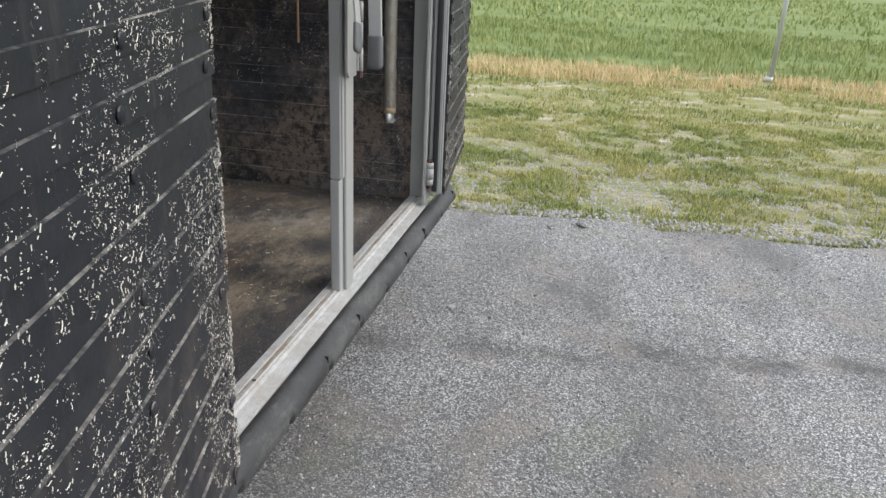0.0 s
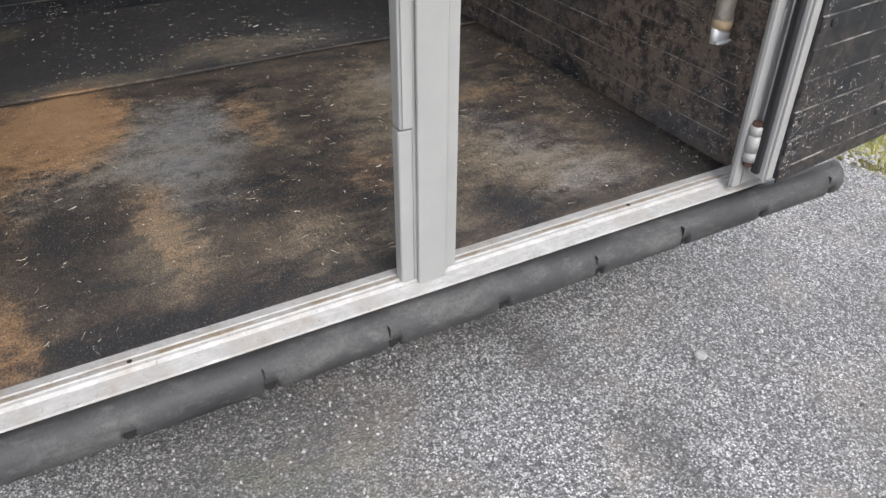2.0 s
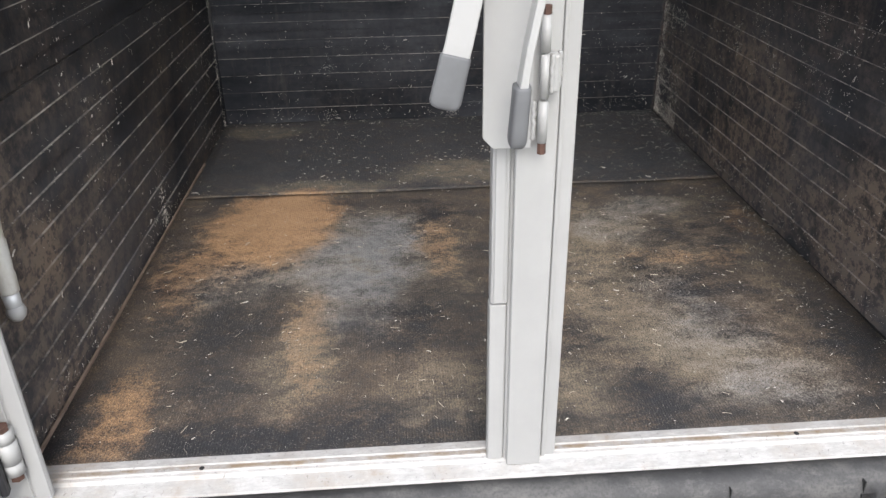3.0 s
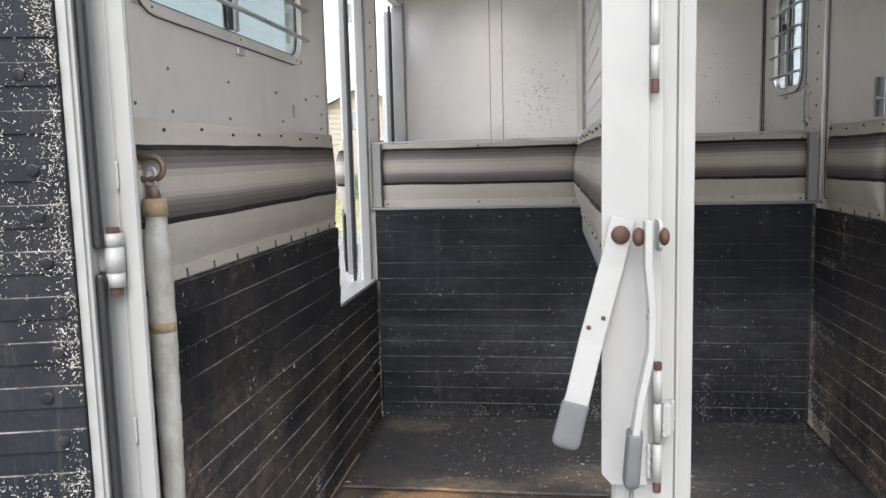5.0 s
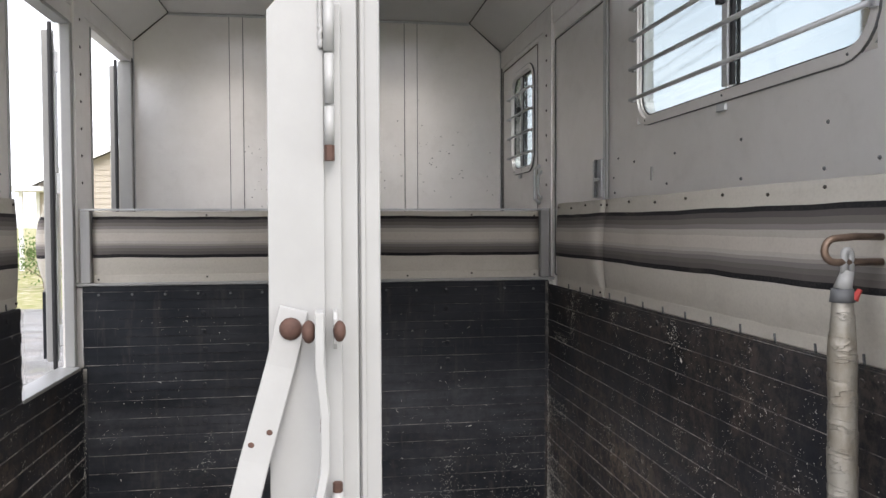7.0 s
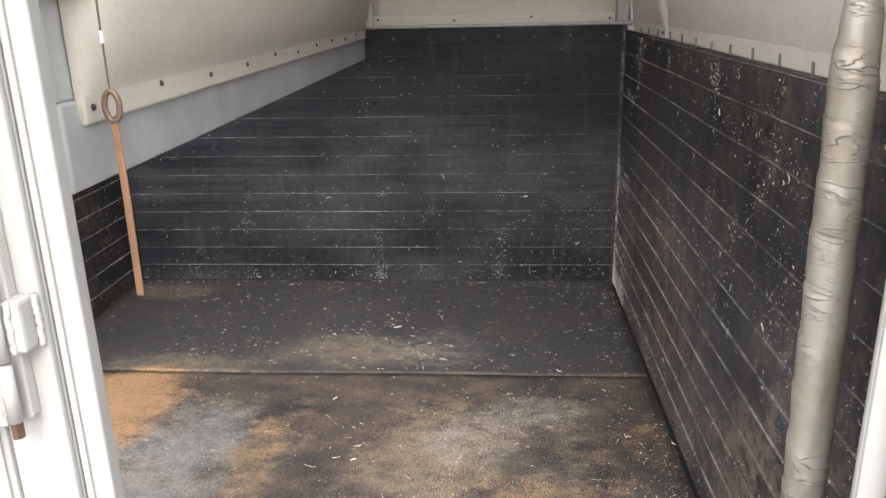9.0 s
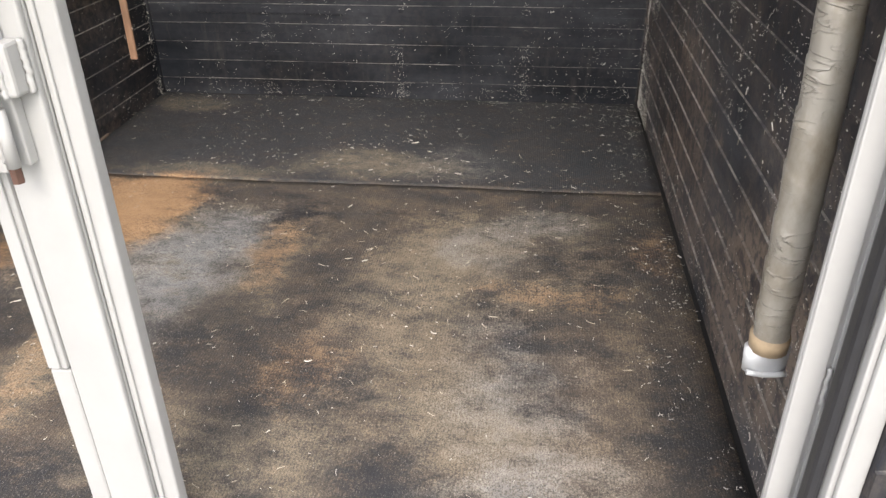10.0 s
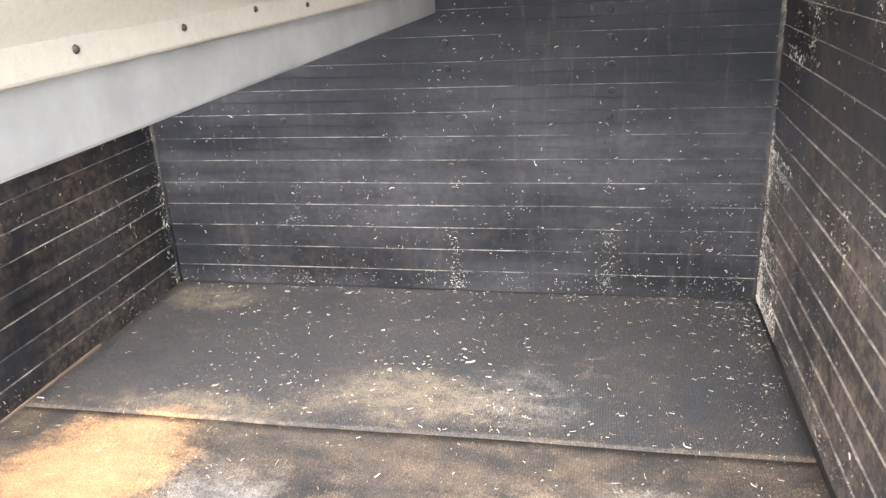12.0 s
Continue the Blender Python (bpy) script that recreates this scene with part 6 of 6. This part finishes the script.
drive_grit(42000, 61)


# ---- verge, field, far things ----
def blades(name, count, area, height, mat, seed, cut, label, lean=0.5, tuft=1.0, width=0.003):
    """Grass blades in ragged patches, each a narrow bent sliver."""
    rng = np.random.default_rng(seed)
    x0, x1, y0, y1 = area
    v, f = [], []
    made = 0
    while made < count:
        x, y = rng.uniform(x0, x1), rng.uniform(y0, y1)
        d = 0.8 * noise.noise((x * 1.1 * tuft, y * 1.9 * tuft, seed)) + 0.8 * noise.noise((x * 4 * tuft, y * 6 * tuft, seed + 3)) + 0.4 * noise.noise((x * 13 * tuft, y * 17 * tuft, seed + 5))
        if y < 1.92 + 0.05 * x + 0.10 * noise.noise((x * 0.9, 3.1, 0)) + 0.09 * noise.noise((x * 3.3, 8.2, 0)):
            d -= 1.5
            made += 0.05
        if d < cut:
            continue
        h = height * rng.uniform(0.4, 1.0) * (0.7 + 0.6 * max(0, d))
        a = rng.uniform(0, 2 * math.pi)
        l = h * rng.uniform(0.1, lean)
        w = width * rng.uniform(0.6, 1.4)
        c, s = math.cos(a), math.sin(a)
        z = GROUND - 0.03
        k = len(v)
        v += [(x - w * s, y + w * c, z), (x + w * s, y - w * c, z), (x + l * 0.4 * c + w * 0.7 * s, y + l * 0.4 * s - w * 0.7 * c, z + h * 0.6), (x + l * 0.4 * c - w * 0.7 * s, y + l * 0.4 * s + w * 0.7 * c, z + h * 0.6), (x + l * c, y + l * s, z + h)]
        f += [(k, k + 1, k + 2, k + 3), (k + 3, k + 2, k + 4)]
        made += 1
    me = bpy.data.meshes.new(name)
    me.from_pydata(v, [], f)
    me.materials.append(mat)
    return tagged(new(name, me), label, "grass", kind="stuff")


blades("verge_grass", 105000, (-2.0, 5.2, 1.75, 5.0), 0.050, BLADE, 11, -0.04, "short patchy yellow-green verge grass", 1.2, 1.6, 0.0022)
blades("verge_grass", 36000, (-3.5, 7.0, 4.6, 7.6), 0.062, BLADE, 12, -0.05, "short patchy yellow-green verge grass", 1.2, 1.4, 0.0035)
blades("dry_grass", 9000, (-4.0, 8.0, 6.7, 8.0), 0.16, STRAW, 13, -0.15, "dead straw-coloured grass along the fence line", 0.8, 0.8, 0.005)
blades("field_grass", 30000, (-6.0, 12.0, 7.9, 14.0), 0.16, BLADE_FAR, 14, -0.2, "green field grass beyond the fence line", 0.7, 0.5, 0.008)


blades("field_grass", 16000, (-12.0, 22.0, 13.8, 30.0), 0.18, BLADE_FAR, 15, -0.25, "green field grass far beyond the fence line", 0.7, 0.3, 0.022)


def pebbles(count, seed):
    """Loose pale gravel along the edge of the asphalt and in the bare spots of the verge."""
    rng = np.random.default_rng(seed)
    v, f = [], []
    for i in range(count):
        x, y = rng.uniform(-2.5, 5.0), 1.85 + abs(rng.normal(0, 1.3))
        y += 0.05 * x
        z = GROUND - 0.03 if y > 2.0 + 0.05 * x else GROUND
        r = rng.uniform(0.004, 0.013)
        a = rng.uniform(0, 6.28)
        k = len(v)
        for j in range(4):
            t = a + j * 1.57 + rng.uniform(-0.3, 0.3)
            v.append((x + r * math.cos(t), y + r * math.sin(t), z - 0.002))
            v.append((x + 0.6 * r * math.cos(t), y + 0.6 * r * math.sin(t), z + r * 0.7))
        for j in range(4):
            n = (j + 1) % 4
            f.append((k + 2 * j, k + 2 * n, k + 2 * n + 1, k + 2 * j + 1))
        f.append((k + 1, k + 3, k + 5, k + 7))
    me = bpy.data.meshes.new("gravel")
    me.from_pydata(v, [], f)
    me.materials.append(plain("pale_gravel", (0.42, 0.41, 0.39), 0.9, 0.0, 0.3, 30))
    return tagged(new("gravel", me), "loose pale gravel in the verge", "gravel", kind="stuff")


pebbles(22000, 5)
for x, y, r in ((0.66, 1.80, 0.035), (0.50, 1.72, 0.022)):
    bm = bmesh.new()
    bmesh.ops.create_icosphere(bm, subdivisions=2, radius=r)
    for v in bm.verts:
        v.co *= 1 + 0.25 * noise.noise(v.co * 40)
        v.co.z *= 0.5
    st = tagged(put("stone", bm, ASPHALT, None, True), "dark loose stone at the edge of the asphalt", "stone", "loose stones")
    st.matrix_basis = pose(x, y, r * 0.35)

bm = bmesh.new()
bmesh.ops.create_icosphere(bm, subdivisions=2, radius=0.016)
for v in bm.verts:
    v.co *= 1 + 0.35 * noise.noise(v.co * 60)
    v.co.z *= 0.35
pale = tagged(put("stone", bm, PALE_STONE, None, False), "pale flat stone chip lying on the asphalt", "stone", "loose stones")
pale.matrix_basis = pose(0.217, 0.657, 0.005)

fence_post = empty("fence_post", "galvanised steel fence post in dry grass", "fence post")
part("pipe", rod((2.50, 7.85, -0.05), (2.53, 7.88, 1.9), 0.027, None, 14), GALV, fence_post, "", True)
part("collar", rod((2.48, 7.85, -0.03), (2.483, 7.851, 0.03), 0.06, 0.045, 14), GALV, fence_post, "", True)


def house():
    h = empty("house", "single-storey house with tan lap siding and grey gable roof", "house")
    X, YC, HW, ZE, ZR = -28.0, -7.2, 2.7, 3.0, 4.25
    bm = extrude([(YC - HW, -0.05), (YC - HW, ZE), (YC, ZR), (YC + HW, ZE), (YC + HW, -0.05)], "x", X - 9, X)
    wall = part("wall", bm, SIDING, h, "tan wall")
    z = 0.1
    while z < ZR - 0.15:
        half = HW if z + 0.2 < ZE else HW * (ZR - z - 0.2) / (ZR - ZE)
        if half > 0.15:
            part("siding_board", extrude([(X + 0.001, z), (X + 0.03, z), (X + 0.008, z + 0.19), (X + 0.001, z + 0.19)], "y", YC - half, YC + half), SIDING, wall)
        z += 0.2
    for s in (-1, 1):
        bm = extrude([(YC, ZR + 0.02), (YC + s * (HW + 0.35), ZE - 0.14), (YC + s * (HW + 0.35), ZE - 0.02), (YC, ZR + 0.16)], "x", X - 9.2, X + 0.25)
        roof_side = part("roof", bm, SHINGLE, h, "grey shingle roof slope")
        bm = extrude([(YC, ZR - 0.02), (YC + s * (HW + 0.36), ZE - 0.2), (YC + s * (HW + 0.36), ZE - 0.01), (YC, ZR + 0.165)], "x", X + 0.351, X + 0.40)
        part("bargeboard", bm, TRIMW, roof_side, "white bargeboard")
    for y in (YC - HW - 0.02, YC + HW + 0.02):
        part("corner_board", box(X - 0.05, X + 0.04, y - 0.06, y + 0.06, 0, ZE - 0.15), TRIMW, h)
    wn_ = part("window", box(X + 0.031, X + 0.07, YC + 0.2, YC + 1.2, 1.1, 2.3), TRIMW, h, "white-framed window")
    part("pane", box(X + 0.0705, X + 0.075, YC + 0.28, YC + 1.12, 1.18, 2.22), GLASS, wn_)
    part("porch_post", box(X + 0.9, X + 1.02, YC - HW - 0.30, YC - HW - 0.18, 0, ZE - 0.3), TRIMW, h)
    part("porch_roof", box(X + 0.0, X + 1.3, YC - HW - 0.6, YC - HW + 0.5, ZE - 0.30, ZE - 0.14), TRIMW, h)
    return h


house()


def leafy(name, base, height, spread, trunk_h, count, seed, label, category):
    """A trunk with limbs and a crown of many small leaf sprays, uneven and open."""
    rnd = random.Random(seed)
    tr = empty(name, label, category)
    tr.matrix_basis = Matrix.Translation(base)
    bm = bmesh.new()
    add_rod(bm, (0, 0, -0.1), (0.1, 0, trunk_h + height * 0.2), 0.05 * spread, 0.02 * spread, 9)
    tips = []
    for i in range(9):
        a = i * 2.4 + rnd.uniform(-0.4, 0.4)
        z = trunk_h + height * rnd.uniform(0.0, 0.45)
        tip = Vector((math.cos(a) * spread * rnd.uniform(0.45, 0.85), math.sin(a) * spread * rnd.uniform(0.45, 0.85), z + height * rnd.uniform(0.12, 0.42)))
        add_rod(bm, (0.05, 0, z * 0.85), tip, 0.02 * spread, 0.006 * spread, 6)
        tips.append(tip)
    tips += [Vector((rnd.uniform(-0.3, 0.3) * spread, rnd.uniform(-0.3, 0.3) * spread, trunk_h + height * rnd.uniform(0.5, 0.95))) for _ in range(5)]
    part("trunk", bm, BARK, tr)
    v, f = [], []
    for i in range(count):
        c = rnd.choice(tips)
        p = c + Vector((rnd.gauss(0, 0.24), rnd.gauss(0, 0.24), rnd.gauss(0, 0.2))) * spread
        q = Euler((rnd.uniform(0, 6.3), rnd.uniform(0, 6.3), rnd.uniform(0, 6.3))).to_matrix()
        s = rnd.uniform(0.03, 0.07) * spread
        k = len(v)
        v += [tuple(p + q @ Vector(d) * s) for d in ((-1, 0, 0), (0, -0.45, 0.1), (1, 0, 0), (0, 0.45, 0.1))]
        f.append((k, k + 1, k + 2, k + 3))
    me = bpy.data.meshes.new("crown")
    me.from_pydata(v, [], f)
    me.materials.append(LEAF)
    crown = new("crown", me)
    crown.parent = tr
    return tr


leafy("tree", (-27, -15.2, 0), 4.2, 2.2, 2.2, 2600, 41, "leafy green tree behind the drive", "tree")
leafy("bush", (-19.5, -6.9, 0), 1.0, 0.8, 0.2, 1300, 42, "bright green shrub beside the house", "bush")
leafy("bush", (-20.5, -5.6, 0), 0.9, 0.7, 0.2, 1100, 43, "bright green shrub beside the house", "bush")

pole = empty("utility_pole", "weathered wooden utility pole with wires", "utility pole")
part("shaft", rod((-11.5, 9.6, -0.1), (-11.5, 9.6, 9.5), 0.16, 0.11, 14), BARK, pole, "", True)
part("crossarm", box(-11.55, -11.43, 8.5, 10.7, 8.6, 8.72, 0.01), BARK, pole)
for i, (y, z) in enumerate(((8.6, 8.75), (9.2, 8.75), (10.6, 8.75), (9.6, 6.9), (9.62, 6.5))):
    pts = [(-11.5 + (41.5 * t), y - 6 * t, z - 3.0 * t * (1 - t) - 0.8 * t) for t in np.linspace(0, 1, 16)]
    part("wire", tube(pts, 0.012, 5), SEAL, pole)
    pts = [(-11.5 - (40 * t), y + 3 * t, z - 3.0 * t * (1 - t)) for t in np.linspace(0, 1, 16)]
    part("wire", tube(pts, 0.012, 5), SEAL, pole)
